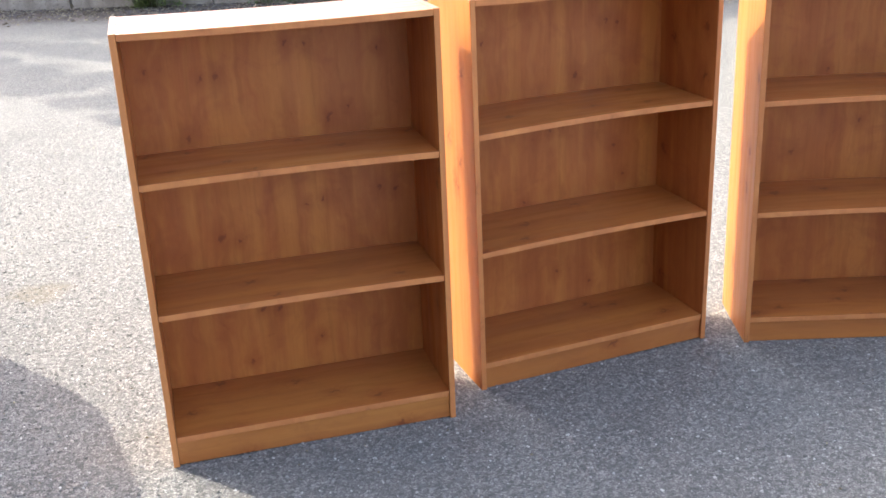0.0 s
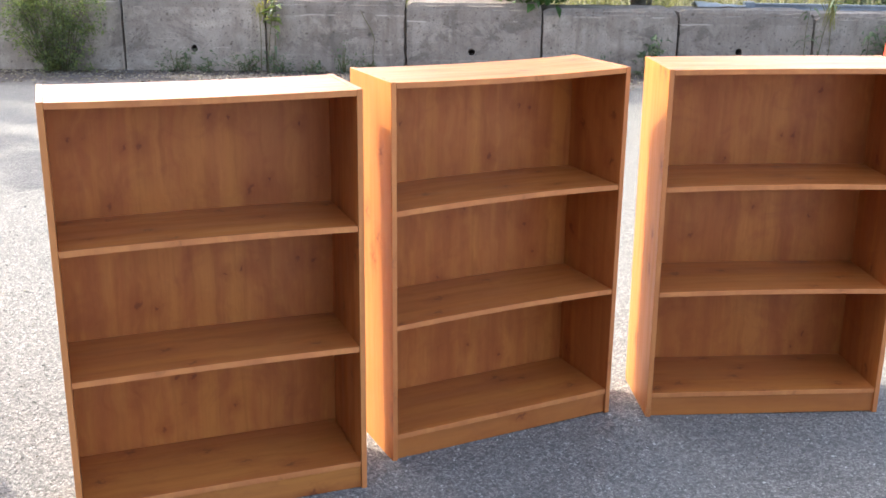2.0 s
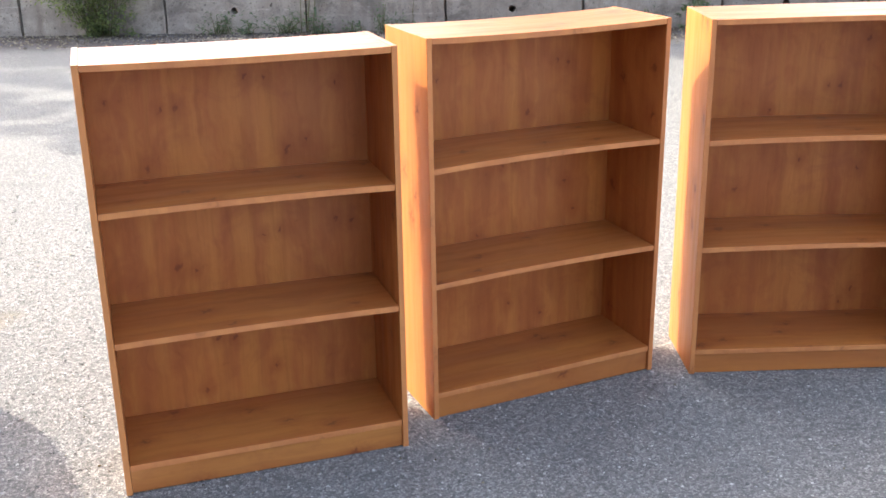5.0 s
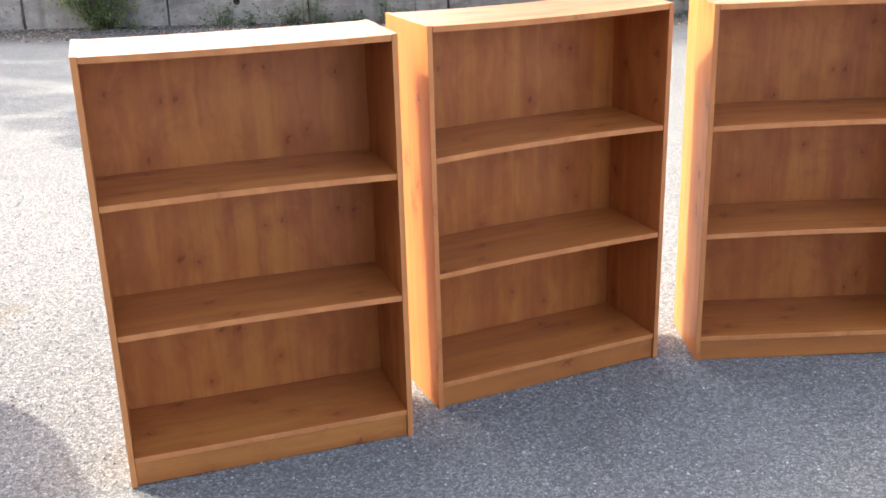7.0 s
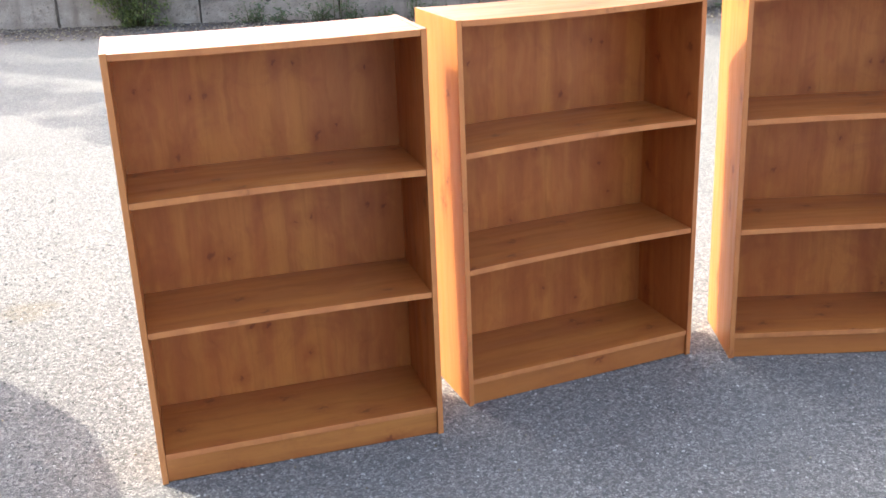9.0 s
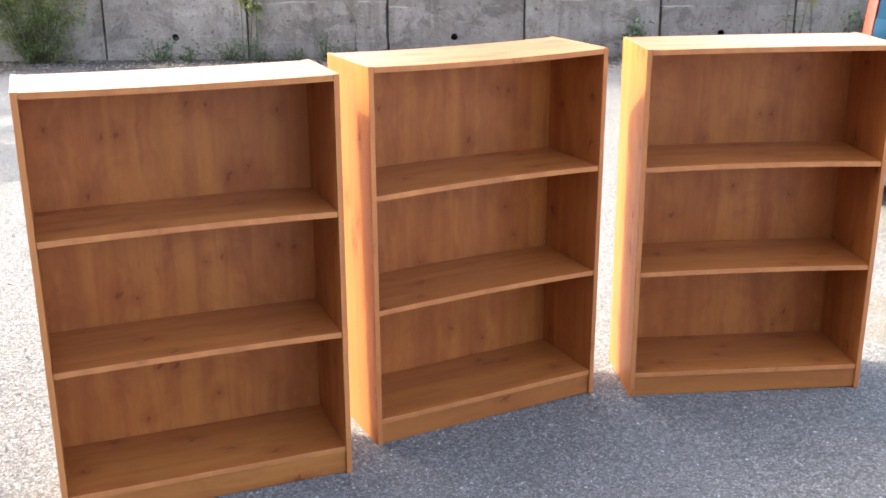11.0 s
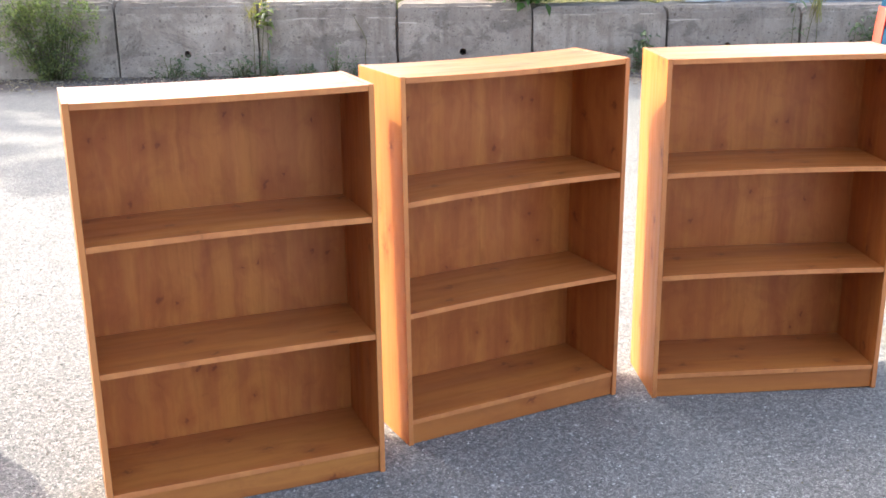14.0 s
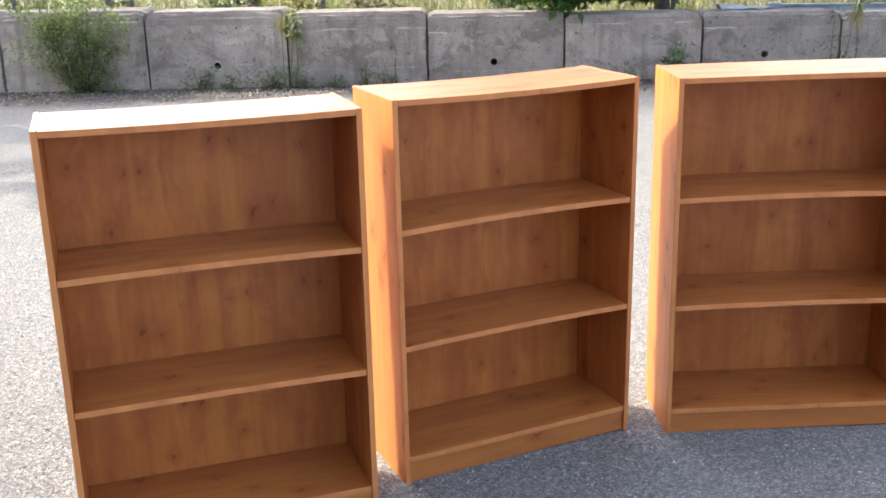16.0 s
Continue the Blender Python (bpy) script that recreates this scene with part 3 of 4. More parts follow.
def make_tall_grass():
    rnd = random.Random(11)
    s = Soup()
    for _ in range(4200):
        x, d = rnd.uniform(-5, 15), 1.1 + 13 * rnd.random() ** 1.4
        root = wall_point(x * (1 + d / 14), d, 0.05 + d * 0.012)
        tall = rnd.uniform(0.25, 0.75) * (1.25 if d < 3 else 1.0)
        for _ in range(5):
            a = rnd.uniform(0, math.tau)
            lean = Vector((math.cos(a), math.sin(a), 0)) * tall * rnd.uniform(0.1, 0.45)
            side = Vector((-math.sin(a), math.cos(a), 0)) * rnd.uniform(0.005, 0.011)
            r = root + Vector((rnd.uniform(-0.1, 0.1), rnd.uniform(-0.1, 0.1), 0))
            mid, tip = r + lean * 0.35 + Vector((0, 0, tall * 0.6)), r + lean + Vector((0, 0, tall * rnd.uniform(0.8, 1.0)))
            s.add((r - side, r + side, mid + side * 0.8, tip, mid - side * 0.8), ((0, 1, 2, 4), (4, 2, 3)))
    tagged(s.make("tall_grass", DRY_GRASS), "tall dry yellow grass behind the chain-link fence", "grass", kind="stuff")


make_tall_grass()


def make_fence():
    fence = thing("chain_link_fence", pose(*wall_point(0, 0.92), 0, 0, WALL_YAW), "grey galvanised chain-link fence behind the block wall", "fence")
    x0, x1, z0, z1, pitch = -6.0, 14.0, 0.25, 1.95, 0.118
    s = Soup()
    for way in (-1, 1):
        a = x0 - (z1 - z0)
        while a < x1 + (z1 - z0):
            lo_x, hi_x = a, a + way * (z1 - z0)
            t0 = max(0.0, min(1.0, ((x0 if way > 0 else x1) - lo_x) / (hi_x - lo_x)))
            t1 = max(0.0, min(1.0, ((x1 if way > 0 else x0) - lo_x) / (hi_x - lo_x)))
            if t1 - t0 > 0.02:
                p = Vector((lo_x + (hi_x - lo_x) * t0, way * 0.0025, z0 + (z1 - z0) * t0))
                q = Vector((lo_x + (hi_x - lo_x) * t1, way * 0.0025, z0 + (z1 - z0) * t1))
                n = Vector((way, 0, -1)).normalized() * 0.0036
                y = Vector((0, 0.0034, 0))
                s.add((p + n, p - n * 0.5 + y, p - n * 0.5 - y, q + n, q - n * 0.5 + y, q - n * 0.5 - y), ((0, 1, 4, 3), (1, 2, 5, 4), (2, 0, 3, 5)))
            a += pitch
    s.make("wire_mesh", WIRE, fence)
    for x in (-5.4, -2.9, -1.38, -0.24, 0.06, 2.38, 6.62, 11.3):
        part("post", tube([(x, 0.05, -0.1), (x, 0.05, 1.98)], [0.03, 0.03], 10), WIRE, fence, smooth=True)
    part("rail", tube([(x0, 0.05, 1.95), (x1, 0.05, 1.95)], [0.021, 0.021], 8), WIRE, fence, smooth=True)


make_fence()


def make_rail():
    beam = thing("steel_rail", pose(*wall_point(6.75, 0.58, 0.705), 0, 0.6, WALL_YAW), "grey steel rail lying along the top of the wall", "rail")
    bm = bmesh.new()
    prof = [(-0.05, 0.0), (0.05, 0.0), (0.05, 0.012), (0.012, 0.02), (0.012, 0.052), (0.04, 0.06), (0.04, 0.078), (-0.04, 0.078), (-0.04, 0.06), (-0.012, 0.052), (-0.012, 0.02), (-0.05, 0.012)]
    a, b = [bm.verts.new((0.55, y, z)) for y, z in prof], [bm.verts.new((6.4, y, z)) for y, z in prof]
    for i in range(len(prof)):
        j = (i + 1) % len(prof)
        bm.faces.new((a[i], a[j], b[j], b[i]))
    bm.faces.new(a[::-1]), bm.faces.new(b)
    part("beam", bm, STEEL, beam)
    part("clamp", box((0.50, -0.06, 0.0), (0.62, 0.06, 0.095), 0.012), STEEL, beam)
    sheet = thing("plastic_sheet", pose(*wall_point(6.75, 0.55, 0.725), 0, 0.6, WALL_YAW), "pale grey torn plastic sheet lying on the wall top", "sheet")
    bm = bmesh.new()
    bmesh.ops.create_grid(bm, x_segments=14, y_segments=6, size=0.5)
    for v in bm.verts:
        x, y = v.co.x, v.co.y
        w = max(0.15, 0.5 - x)
        v.co = (0.2 + x * 0.6, y * 0.26 * (0.4 + w), 0.02 + 0.03 * noise.noise(Vector((x * 5, y * 5, 2))) + 0.05 * math.exp(-20 * y * y) * (0.5 - x))
    bmesh.ops.solidify(bm, geom=bm.faces[:], thickness=0.004)
    part("sheet", bm, SHEET, sheet, smooth=True)


make_rail()


# ---------------------------------------------------------------- plants
def make_tree(name, foot, crown_at, radius, flat, leaves, seed, label, size=0.11, trunk=0.13, drip=(), clump=0.24):
    rnd = random.Random(seed)
    tree = thing(name, pose(*foot), label, "tree")
    crown = Vector(crown_at) - Vector(foot)
    bm = tube([(0, 0, -0.2), (0.05, 0.04, crown.z * 0.3), crown * 0.55 + Vector((0.08, 0, 0)), crown * 0.9], [trunk * 1.25, trunk, trunk * 0.75, trunk * 0.3], 10)
    part("trunk", bm, BARK, tree, smooth=True)
    tips = []
    for k in range(34):
        d = Vector((rnd.gauss(0, 1), rnd.gauss(0, 1), rnd.gauss(0, 0.8) * flat)).normalized()
        tip = crown + Vector((d.x, d.y, d.z * flat)) * radius * rnd.uniform(0.45, 1.05)
        start = crown * rnd.uniform(0.35, 0.85)
        mid = start.lerp(tip, 0.5) + Vector((0, 0, 0.12 * radius))
        part("limb", tube([start, mid, tip], [trunk * 0.3, trunk * 0.16, 0.008], 5), BARK, tree, smooth=True)
        tips.append((mid.lerp(tip, 0.7), 1.0))
        tips.append((tip, 1.0))
    for p in drip:
        tip = Vector(p) - Vector(foot)
        start = crown * 0.6
        part("limb", tube([start, start.lerp(tip, 0.5) + Vector((0, 0, 0.3)), tip], [trunk * 0.2, trunk * 0.1, 0.006], 5), BARK, tree, smooth=True)
        tips += [(tip, 0.30)] * 3
    s = Soup()
    for _ in range(leaves):
        c, tight = rnd.choice(tips)
        spread = radius * clump * tight
        p = c + Vector([max(-1.7, min(1.7, rnd.gauss(0, 1))) * spread * q for q in (1, 1, 0.7)])
        out = Vector((rnd.gauss(0, 1), rnd.gauss(0, 1), rnd.uniform(-0.9, 0.3)))
        s.leaf(p, out, Vector((rnd.gauss(0, 0.4), rnd.gauss(0, 0.4), 1)), size * rnd.uniform(0.6, 1.3), size * rnd.uniform(0.5, 0.85))
    s.make("crown", TREE_LEAF, tree)
    return tree


def shade_tips():
    """Ends of the low boughs, up the sun's way from the ground that they shade."""
    rnd = random.Random(5)
    tips = []
    for i in range(9):
        for j in range(20):
            x, y = -2.3 + 0.3 * i + rnd.uniform(-0.1, 0.1), 4.3 + 0.27 * j + rnd.uniform(-0.09, 0.09)
            near = 4.35 - 1.9 * (x + 0.55) if x < -0.55 else 4.35
            gap = min(abs(y - (c - 1.35 * (x + 1.3))) for c in (8.25, 7.0))
            if near < y < 9.7 and gap > 0.3 and rnd.random() < (0.7 if y < 7.0 else 0.92):
                z = rnd.uniform(5.2, 6.8)
                tips.append(Vector((x, y, 0)) + TO_SUN * (z / TO_SUN.z))
    return tips


make_tree("tree", (-6.4, 15.7, 0), (-5.3, 15.2, 6.2), 1.7, 0.75, 17000, 3, "leafy green tree standing behind the block wall", 0.13, 0.13, shade_tips(), 0.15)
drips = [wall_point(x, b, z) for x, b, z in ((4.72, 0.55, 1.2), (4.86, 0.25, 1.0), (5.0, 0.45, 1.05), (5.2, 0.6, 1.08), (5.45, 0.75, 1.12), (5.7, 0.9, 1.2), (4.6, 0.9, 1.1), (5.8, 1.5, 1.1), (5.95, 1.2, 1.25), (6.1, 1.4, 1.15), (6.0, 1.7, 1.0), (3.7, 1.9, 3.0), (3.95, 1.7, 2.7), (4.2, 1.8, 2.9), (4.45, 1.7, 2.6), (4.7, 1.9, 3.0), (4.9, 1.6, 2.6), (4.35, 1.4, 2.3), (4.7, 1.4, 2.2),
                                              (2.0, 0.2, 3.8), (2.4, 0.2, 3.5), (2.7, 0.3, 4.0), (2.9, 0.2, 3.2), (3.4, 0.2, 3.3))]
make_tree("tree", tuple(wall_point(6.15, 1.25)), tuple(wall_point(5.0, 1.5, 3.5)), 2.6, 0.75, 12000, 8, "leafy maple tree hanging over the block wall", 0.14, 0.11, drips)


def make_bush(name, foot, width, height, stems, leaves, seed, material, label, leaf_size=0.045, depth=0.35, category="bush"):
    rnd = random.Random(seed)
    bush = thing(name, pose(*foot, 0, 0, WALL_YAW), label, category)
    s = Soup()
    sprays = []
    for k in range(stems):
        a = rnd.uniform(-1, 1)
        tip = Vector((a * width / 2, rnd.uniform(-depth, depth * 0.2), height * rnd.uniform(0.45, 1.0) * (1 - 0.4 * a * a)))
        root = Vector((a * width * 0.14, rnd.uniform(-0.05, 0.02), -0.02))
        mid = root.lerp(tip, 0.5) + Vector((-a * 0.03, 0, height * 0.08))
        part("stem", tube([root, mid, tip], [0.006, 0.004, 0.0015], 4), STALK, bush)
        # side twigs end in small sprays of leaves
        for u in (0.1, 0.25, 0.4, 0.55, 0.7, 0.82, 0.92, 1.0):
            if rnd.random() < 0.8:
                p = root.lerp(mid, u * 2) if u < 0.5 else mid.lerp(tip, u * 2 - 1)
                p = p + Vector((rnd.gauss(0, (0.12 - 0.03 * u) * width), rnd.gauss(-0.03, 0.06), rnd.gauss(0, 0.05 * height)))
                sprays.append((p, rnd.uniform(0.5, 1.3)))
    for _ in range(leaves):
        c, spread = rnd.choice(sprays)
        r = spread * (0.018 + 0.032 * width)
        p = c + Vector((rnd.gauss(0, r), rnd.gauss(0, r), rnd.gauss(0, r * 1.1)))
        p.y, p.z = min(p.y, 0.03), max(p.z, 0.015 + 0.03 * rnd.random())
        out = Vector((rnd.gauss(0, 1), rnd.gauss(-0.3, 1), rnd.gauss(0.25, 0.6)))
        s.leaf(p, out, (rnd.gauss(0, 0.3), rnd.gauss(0, 0.3), 1), leaf_size * rnd.uniform(0.6, 1.4), leaf_size * rnd.uniform(0.4, 0.7))
    s.make("foliage", material, bush)
    return bush


make_bush("bush", tuple(wall_point(-0.24, -0.10)), 1.12, 1.40, 30, 4600, 21, BUSH_LEAF, "loose yellow-green bush growing against the block wall", 0.047, 0.32)
make_bush("bush", tuple(wall_point(9.0, -0.10, -0.06)), 1.1, 0.85, 20, 2200, 22, WEED_LEAF, "dark green bush growing against the block wall", 0.06, 0.3)
make_bush("weed", tuple(wall_point(6.08, -0.05, -0.06)), 0.32, 0.58, 8, 150, 23, WEED_LEAF, "dark green weed in front of the wall", 0.08, 0.15, "weed")
for i, (x, w, h, n) in enumerate(((1.0, 0.5, 0.26, 170), (1.35, 0.35, 0.2, 110), (1.72, 0.5, 0.30, 190), (2.12, 0.4, 0.24, 130), (2.45, 0.35, 0.18, 90), (2.78, 0.25, 0.42, 90), (3.02, 0.4, 0.2, 120), (5.55, 0.35, 0.3, 100), (3.9, 0.3, 0.15, 60))):
    make_bush("weed", tuple(wall_point(x, -0.06, -0.011 * x)), w, h, 9, n, 30 + i, WEED_LEAF, "low green weeds along the foot of the wall", 0.045, 0.14, "weed")


def make_tall_weed(x, height, seed, flowers, label, lean=0.1, back=-0.08):
    rnd = random.Random(seed)
    weed = thing("tall_weed", pose(*wall_point(x, back, -0.01 * x), 0, 0, WALL_YAW), label, "weed")
    st, s, fl = bmesh.new(), Soup(), Soup()
    pts = [Vector((lean * (k / 6) ** 1.6 + rnd.uniform(-0.012, 0.012), rnd.uniform(-0.02, 0.02), height * k / 6)) for k in range(7)]
    tube(pts, [0.008 - 0.001 * k for k in range(7)], 5, st)
    part("stem", st, STALK, weed)
    for k in range(20 if flowers else 11):
        u = 0.55 + 0.45 * rnd.random() ** 0.8 if flowers else rnd.choice((0.3, 0.35, 0.55, 0.6, 0.85, 0.9, 0.95))
        i = min(5, int(u * 6))
        p = pts[i].lerp(pts[i + 1], u * 6 - i)
        a = rnd.uniform(0, math.tau)
        if not flowers:  # long narrow leaves that arch over
            way, long, wide = Vector((math.cos(a), math.sin(a) * 0.5 - 0.15, 0)), rnd.uniform(0.13, 0.26), rnd.uniform(0.012, 0.019)
            arc = [p + way * long * q + Vector((0, 0, long * (0.9 * q - 1.25 * q * q))) for q in (0, 0.3, 0.6, 0.85, 1.0)]
            side = Vector((-way.y, way.x, 0.25)).normalized()
            edge = [side * wide * q for q in (0.3, 1.0, 0.9, 0.5, 0.05)]
            s.add([q - e for q, e in zip(arc, edge)] + [q + e for q, e in zip(arc, edge)], [(i, i + 1, i + 6, i + 5) for i in range(4)])
            continue
        long = rnd.uniform(0.10, 0.20) * (1.1 - 0.3 * u)
        s.leaf(p, (math.cos(a), math.sin(a) * 0.6 - 0.2, rnd.uniform(-0.4, 0.5)), (0, 0, 1), long, long * 0.6)
    s.make("leaves", WEED_LEAF if not flowers else BUSH_LEAF, weed)
    if flowers:
        for k in range(16):
            p = pts[-1] + Vector((rnd.gauss(-0.06, 0.05), rnd.gauss(-0.02, 0.03), rnd.uniform(-0.32, 0.02)))
            fl.leaf(p, (rnd.gauss(0, 1), rnd.gauss(0, 1), rnd.gauss(0, 1)), (0, 0, 1), 0.035, 0.026)
        tagged(fl.make("blossom", FLOWER, weed), "small yellow flowers", kind="stuff")


make_tall_weed(1.98, 0.92, 41, True, "tall weed with small yellow flowers at a wall joint", 0.1)
make_tall_weed(2.04, 0.80, 42, False, "tall green weed at a wall joint", 0.06)
make_tall_weed(7.72, 0.85, 43, False, "tall thin weed with drooping leaves", 0.04)
make_tall_weed(7.86, 0.95, 44, False, "tall thin weed with drooping leaves", 0.16)
make_tall_weed(8.4, 0.6, 45, False, "tall thin weed with drooping leaves", 0.05)


def make_vine():
    """A thin dry creeper on the face of the wall."""
    vine = thing("dry_vine", pose(*wall_point(3.05, -0.012, 0.0), 0, 0, WALL_YAW), "thin dry creeper clinging to the wall", "vine")
    pts = [(0.06, 0, 0.0), (0.05, 0, 0.22), (0.07, 0, 0.38), (0.02, 0, 0.50), (-0.05, 0, 0.62), (-0.09, 0, 0.70)]
    part("stem", tube(pts, [0.006, 0.0055, 0.005, 0.0045, 0.004, 0.002], 5), STALK, vine)


make_vine()


def make_straw(x, low, high, count, seed, label):
    """A tuft of dry yellow stalks leaning over the wall's face."""
    rnd = random.Random(seed)
    tuft = thing("dry_tuft", pose(*wall_point(x, -0.03, 0), 0, 0, WALL_YAW), label, "weed")
    s = Soup()
    for _ in range(count):
        foot = Vector((rnd.gauss(0, 0.035), rnd.uniform(-0.05, 0.01), rnd.uniform(low - 0.08, low + 0.16)))
        tip = Vector((rnd.gauss(0.03, 0.07), rnd.uniform(-0.06, 0.08), rnd.uniform(high - 0.22, high)))
        side = Vector((rnd.uniform(0.004, 0.009), 0.002, 0))
        mid = foot.lerp(tip, 0.5) + Vector((rnd.gauss(0, 0.02), 0, 0))
        s.add((foot - side * 0.4, foot + side * 0.4, mid + side, tip, mid - side), ((0, 1, 2, 4), (4, 2, 3)))
    s.make("straw", STRAW, tuft)
    part("stem", tube([(0, -0.02, 0), (0.01, -0.02, low * 0.6), (0, -0.01, low + 0.1)], [0.006, 0.005, 0.004], 5), STALK, tuft)


make_straw(1.90, 0.62, 0.88, 18, 71, "dry yellow weed stalks at a wall joint")
make_straw(8.0, 0.58, 1.0, 26, 72, "dry yellow-green weed stalks leaning over the wall")
make_bush("shrub", tuple(wall_point(1.12, 1.35, 0.1)), 0.95, 1.25, 16, 1700, 51, WEED_LEAF, "green shrub behind the block wall", 0.09, 0.3)
make_bush("shrub", tuple(wall_point(-1.5, 1.6, 0.1)), 1.6, 1.2, 18, 1500, 54, WEED_LEAF, "green shrub behind the block wall", 0.09, 0.3)
make_bush("dry_brush", tuple(wall_point(1.88, 1.25, 0.05)), 0.75, 1.25, 22, 900, 56, STRAW, "dry brown brush behind the block wall", 0.10, 0.25)
make_bush("dry_brush", tuple(wall_point(2.85, 1.3, 0.05)), 0.6, 1.3, 20, 800, 57, BRUSH, "dry brown brush behind the block wall", 0.09, 0.25)
make_bush("shrub", tuple(wall_point(-0.35, 2.0, 0.1)), 1.1, 1.15, 14, 900, 58, WEED_LEAF, "green shrub behind the block wall", 0.09, 0.3)
make_bush("shrub", tuple(wall_point(2.6, 2.2, 0.1)), 1.8, 1.0, 12, 800, 55, BUSH_LEAF, "green shrub behind the block wall", 0.08, 0.3)
make_bush("shrub", tuple(wall_point(4.38, 1.3, 0.1)), 0.6, 1.05, 12, 700, 52, WEED_LEAF, "green shrub behind the block wall", 0.09, 0.3)
make_bush("shrub", tuple(wall_point(9.6, 1.4, 0.1)), 2.4, 1.3, 18, 1700, 53, WEED_LEAF, "green shrub behind the block wall", 0.09, 0.3)


def make_litter():
    """Dead leaves, grit and twigs swept against the wall's foot."""
    rnd = random.Random(61)
    s = Soup()
    for _ in range(9000):
        x, d = rnd.uniform(-5, 12), abs(rnd.gauss(0, 0.5))
        p = wall_point(x, -0.02 - d, 0.006)
        size = 0.006 + 0.024 * rnd.random() ** 1.8
        a = rnd.uniform(0, math.tau)
        u, v = Vector((math.cos(a), math.sin(a), rnd.uniform(-0.3, 0.3))) * size, Vector((-math.sin(a), math.cos(a), rnd.uniform(-0.3, 0.3))) * size * rnd.uniform(0.3, 0.9)
        top = Vector((0, 0, size * 0.6))
        s.add((p - u, p - v, p + u, p + v, p + top), ((0, 1, 4), (1, 2, 4), (2, 3, 4), (3, 0, 4)))
    tagged(s.make("leaf_litter", LITTER_MIX), "dead leaves and grit along the foot of the wall", "litter", kind="stuff")
    s = Soup()
    for _ in range(1500):
        p = Vector((rnd.uniform(-2.5, 4.0), rnd.uniform(-1.2, 6.5), 0.004))
        size = rnd.uniform(0.002, 0.0065)
        a = rnd.uniform(0, math.tau)
        u, v, w = Vector((math.cos(a), math.sin(a), 0)) * size, Vector((-math.sin(a), math.cos(a), 0)) * size * 0.7, Vector((0, 0, size * 0.7))
        s.add((p - u, p - v, p + u, p + v, p + w), ((0, 1, 4), (1, 2, 4), (2, 3, 4), (3, 0, 4)))
    tagged(s.make("loose_grit", LITTER_MIX), "loose stone grit strewn over the asphalt", "grit", kind="stuff")


make_litter()

def make_chips():
    """Stone chips standing proud of the worn asphalt, thinner with distance from the bookcases."""
    rng = np.random.default_rng(77)
    count = 150000
    x, y = rng.uniform(-1.8, 4.2, count), rng.uniform(-1.35, 6.5, count)
    keep = rng.random(count) < np.exp(-np.maximum(y + 0.2, 0.0) / 1.9)
    x, y = x[keep], y[keep]
    spots = np.c_[x, y, 0.0024 + 0.0056 * rng.random(len(x)) ** 1.9]
    total, sides = len(spots), 5
    turn = rng.uniform(0, math.tau, (total, 1)) + np.arange(sides) * math.tau / sides + rng.uniform(-0.35, 0.35, (total, sides))
    reach = spots[:, 2:3] * rng.uniform(0.65, 1.2, (total, sides))
    squash = rng.uniform(0.5, 1.0, (total, 1))
    heading = rng.uniform(0, math.tau, (total, 1))
    u, v = np.cos(turn) * reach, np.sin(turn) * reach * squash
    dx, dy = u * np.cos(heading) - v * np.sin(heading), u * np.sin(heading) + v * np.cos(heading)
    lift = spots[:, 2:3] * rng.uniform(0.14, 0.42, (total, 1))
    tilt = rng.normal(0, 0.16, (total, 2))
    low = np.stack([spots[:, :1] + dx, spots[:, 1:2] + dy, np.full_like(dx, -0.002)], -1)
    high = np.stack([spots[:, :1] + dx * 0.68, spots[:, 1:2] + dy * 0.68, lift + dx * tilt[:, :1] + dy * tilt[:, 1:]], -1)
    verts = np.concatenate([low, high], 1).reshape(-1, 3)
    k = np.arange(sides)
    wall_faces = np.stack([k, (k + 1) % sides, (k + 1) % sides + sides, k + sides], -1)
    base = (np.arange(total) * sides * 2)[:, None, None]
    faces = (base + wall_faces).reshape(-1, 4).tolist() + (base[:, :, 0] + k + sides).tolist()
    me = bpy.data.meshes.new("stone_chips")
    me.from_pydata(verts.tolist(), [], faces)
    me.materials.append(CHIP)
    tagged(new("stone_chips", me), "pale and grey stone chips set in the asphalt", "stone chips", kind="stuff")


make_chips()


# ---------------------------------------------------------------- parked cars
def ring(z, y0, y1, half, r=0.25, n=9):
    """A plan outline of a car at height z, its corners rounded by r."""
    out = []
    for cx, cy, a0 in ((half - r, y1 - r, 0), (-half + r, y1 - r, 90), (-half + r, y0 + r, 180), (half - r, y0 + r, 270)):
        out += [(cx + r * math.cos(radians(a0 + 90 * k / (n - 1))), cy + r * math.sin(radians(a0 + 90 * k / (n - 1))), z) for k in range(n)]
    return out


def loft(rings, cap_low=False, cap_high=False):
    bm = bmesh.new()
    vs = [[bm.verts.new(p) for p in r] for r in rings]
    for a, b in zip(vs, vs[1:]):
        for i in range(len(a)):
            j = (i + 1) % len(a)
            bm.faces.new((a[i], a[j], b[j], b[i]))
    if cap_low:
        bm.faces.new(vs[0][::-1])
    if cap_high:
        bm.faces.new(vs[-1])
    return bm


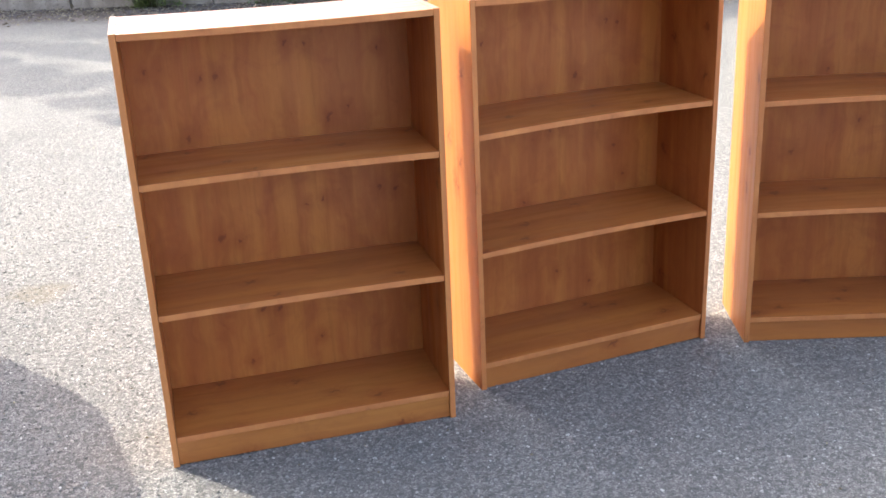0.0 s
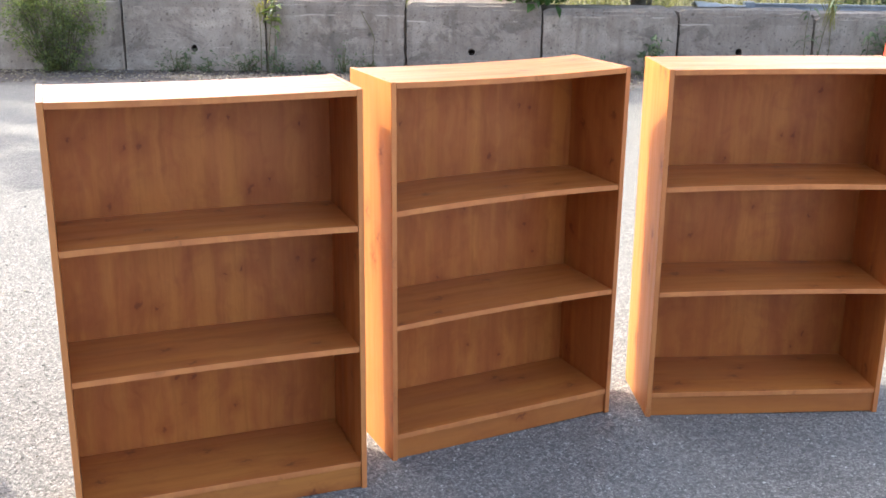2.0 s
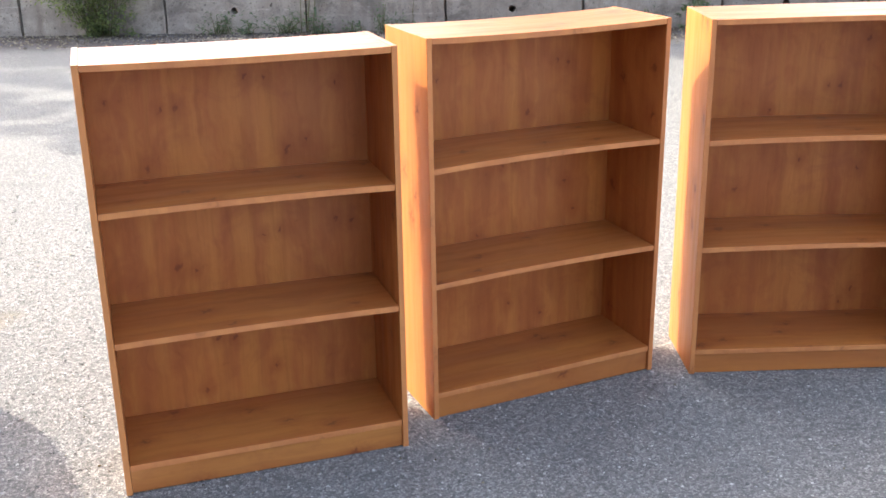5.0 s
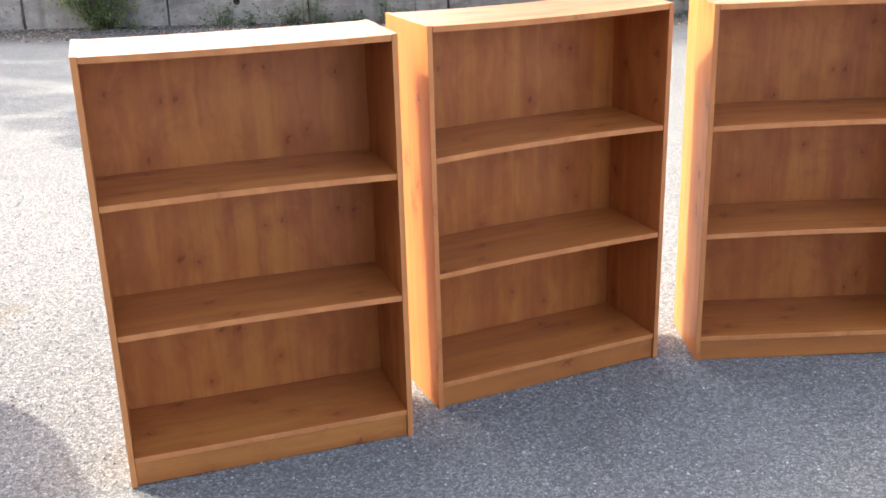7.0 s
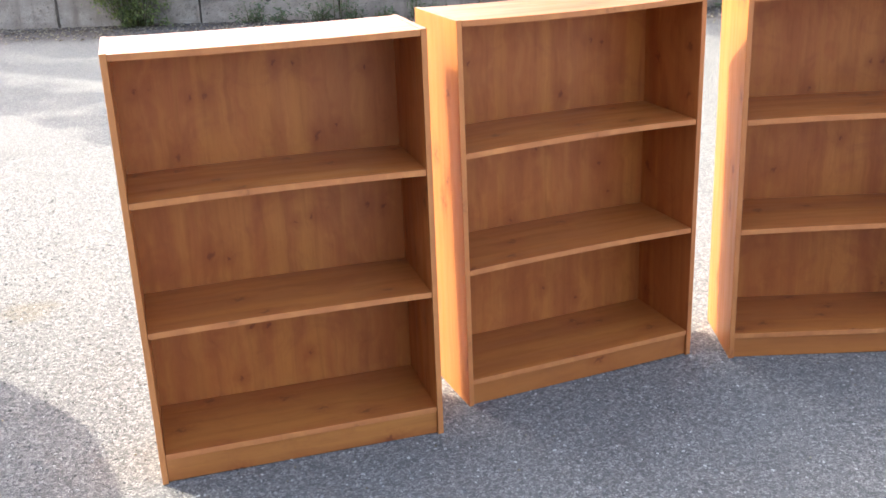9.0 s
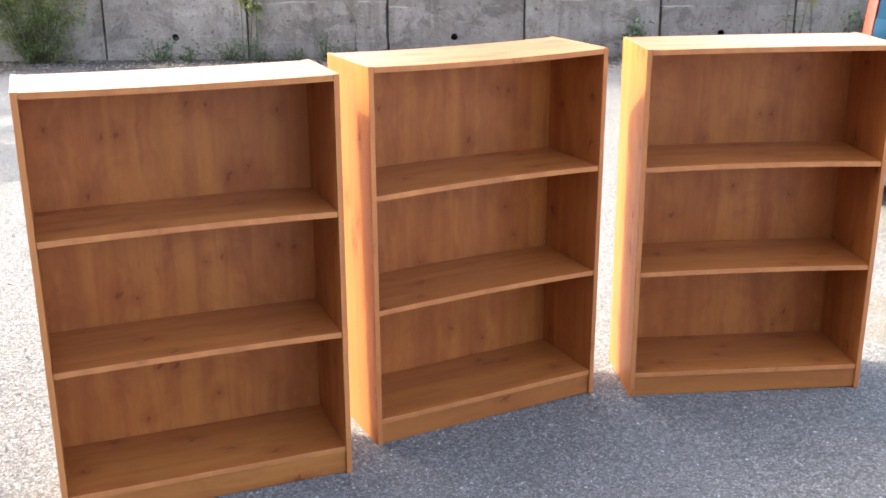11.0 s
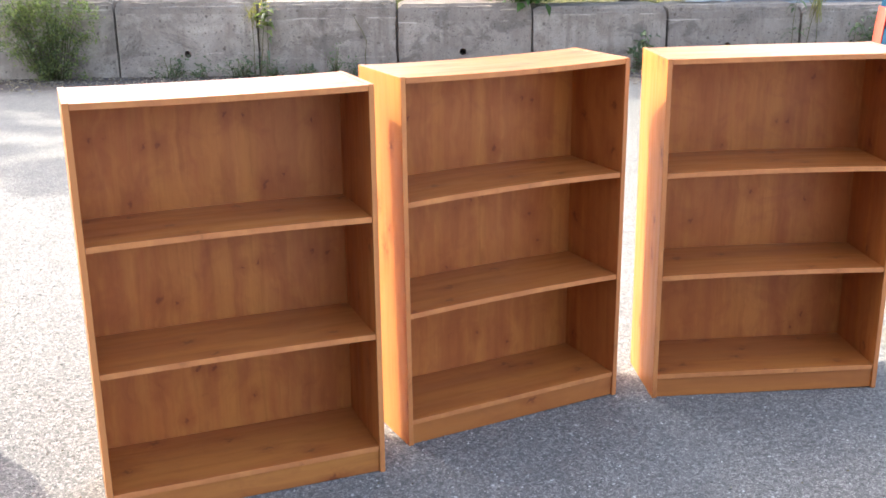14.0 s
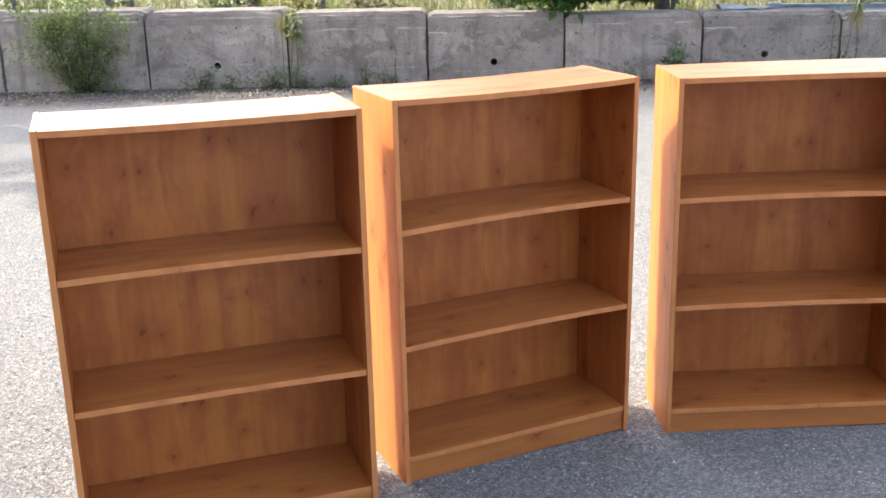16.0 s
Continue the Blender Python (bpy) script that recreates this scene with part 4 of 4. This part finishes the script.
def make_car(m, label, colour, sill, tall=1.0, long=4.5, power=0.2, rake=1.0, pillars=True):
    """A parked car; its rear stands at y = 0, its nose points along +y."""
    car = thing("car", m, label, "car")
    k, belt = tall, 1.16 * tall
    lower = [ring(0.20 * k, 0.12, long - 0.15, 0.78, power), ring(0.27 * k, 0.02, long - 0.03, 0.87, power), ring(0.58 * k, 0.0, long, 0.90, power), ring(0.62 * k, 0.01, long, 0.905, power)]
    part("lower_body", loft(lower, cap_low=True), sill, car, smooth=True)
    upper = [ring(0.62 * k, 0.015, long, 0.90, power), ring(0.80 * k, 0.02, long - 0.02, 0.905, power), ring(0.95 * k, 0.045, long - 0.08, 0.895, power), ring(1.02 * k, 0.06, long - 0.3, 0.885, power)]
    part("body", loft(upper, cap_high=True), colour, car, smooth=True)
    waist = [ring(1.0 * k, 0.058, long * 0.80, 0.884, power), ring(belt, 0.10, long * 0.74, 0.872, power)]
    part("waist", loft(waist), colour, car, smooth=True)
    glass = [ring(belt, 0.104, long * 0.735, 0.868, power), ring(1.54 * k, 0.30 * rake, long * 0.60, 0.70, power)]
    part("windows", loft(glass), GLASS, car, "dark car windows, blue sky reflection put into their colour", smooth=True)
    roof = [ring(1.535 * k, 0.30 * rake - 0.01, long * 0.60, 0.705, power), ring(1.60 * k, 0.33 * rake + 0.03, long * 0.57, 0.66, min(power, 0.6)), ring(1.645 * k, 0.33 * rake + 0.2, long * 0.52, 0.52, min(power, 0.5)), ring(1.66 * k, 0.33 * rake + 0.5, long * 0.45, 0.25, 0.2)]
    part("roof", loft(roof, cap_high=True), colour, car, smooth=True)
    for s in (-1, 1):
        lamp = []
        for z, half, y0 in ((0.80, 0.907, 0.018), (0.95, 0.895, 0.048), (1.05, 0.886, 0.073), (1.12, 0.878, 0.09)):
            arc = [(s * (half - power + (power + 0.006) * math.cos(radians(a))), y0 + power - (power + 0.006) * math.sin(radians(a)), z * k) for a in (2, 12, 22, 31, 38)]
            back = [(x - s * 0.03, y + 0.03, zz) for x, y, zz in arc]
            lamp.append(arc + back[::-1])
        part("tail_light", loft(lamp, True, True), TAIL, car, "red plastic tail light")
        mirror = part("door_mirror", box((s * 0.98 - 0.09, long * 0.63, belt - 0.03), (s * 0.98 + 0.09, long * 0.63 + 0.07, belt + 0.10), 0.03, 3), colour, car, smooth=True)
        part("mirror_arm", box((s * 0.90 - 0.04, long * 0.63 + 0.02, belt - 0.01), (s * 0.90 + 0.04, long * 0.63 + 0.05, belt + 0.03), 0.008), RUBBER, mirror)
        part("headlight", box((s * 0.66 - 0.15, long - 0.20, 0.68 * k), (s * 0.66 + 0.15, long - 0.03, 0.80 * k), 0.03, 3), LAMP_GLASS, car, "clear headlight lens", smooth=True)
        for y, tilt in () if not pillars else ((0.16 + 0.25 * rake, -18), (long * 0.34, 0), (long * 0.52, 6)):
            lo, hi = Vector((s * 0.872, y - 0.10 * rake * (y < 0.9), belt - 0.01)), Vector((s * 0.705, y + (0.05 if y < 0.9 * rake else 0.0), 1.545 * k))
            part("pillar", tube([lo, lo.lerp(hi, 0.5) + Vector((s * 0.012, 0, 0)), hi], [0.035, 0.032, 0.03], 6), colour, car, smooth=True)
        for y in (long * 0.30, long * 0.50):
            part("door_handle", box((s * 0.905 - 0.015, y, 0.88 * k), (s * 0.905 + 0.015, y + 0.15, 0.905 * k), 0.006), colour, car)
    part("grille", box((-0.42, long - 0.06, 0.50 * k), (0.42, long + 0.008, 0.68 * k), 0.02), RUBBER, car, "black front grille")
    bumper = box((-0.86, -0.13, 0.27 * k), (0.86, 0.2, 0.50 * k), 0.05, 3)
    bar = part("rear_bumper", bumper, sill, car, "pale grey rear bumper", smooth=True)
    part("bumper_pad", box((-0.80, -0.145, 0.40 * k), (0.80, -0.10, 0.435 * k), 0.008), RUBBER, bar, "black rubber strip")
    part("tailgate_trim", box((-0.45, -0.006, 0.70 * k), (0.45, 0.05, 0.735 * k), 0.006), RUBBER, car, "black tailgate handle strip")
    for s in (-1, 1):
        for y in (0.85, long - 0.85):
            tyre = bmesh.new()
            prof = [(0.20, -0.10), (0.30, -0.105), (0.335, -0.08), (0.335, 0.08), (0.30, 0.105), (0.20, 0.10)]
            rings = [[tyre.verts.new((0.9 * s + w * 1.0 - 0.06 * s, y + r * math.cos(a * math.tau / 28), 0.335 + r * math.sin(a * math.tau / 28))) for a in range(28)] for r, w in prof]
            for a, b in zip(rings, rings[1:]):
                for i in range(28):
                    tyre.faces.new((a[i], a[(i + 1) % 28], b[(i + 1) % 28], b[i]))
            wheel = part("wheel", tyre, RUBBER, car, "black rubber tyre on a silver rim", smooth=True)
            rim = bmesh.new()
            bmesh.ops.create_cone(rim, cap_ends=True, segments=24, radius1=0.205, radius2=0.19, depth=0.17)
            bmesh.ops.rotate(rim, cent=(0, 0, 0), matrix=Matrix.Rotation(math.pi / 2, 3, "Y"), verts=rim.verts[:])
            bmesh.ops.translate(rim, vec=(0.84 * s, y, 0.335), verts=rim.verts[:])
            part("rim", rim, STEEL, wheel)
    return car


make_car(pose(4.115, 0.835, 0, 0, 0, -44.6), "dark blue car with pale grey bumper, parked", BLUE, SILVER, 1.04)
make_car(pose(-2.60, 2.17, 0, 0, 0, 180), "tall dark grey parked van, casting its shadow on the asphalt", GREY_PAINT, GREY_PAINT, 1.3, 5.2, 0.66, 2.4, False)
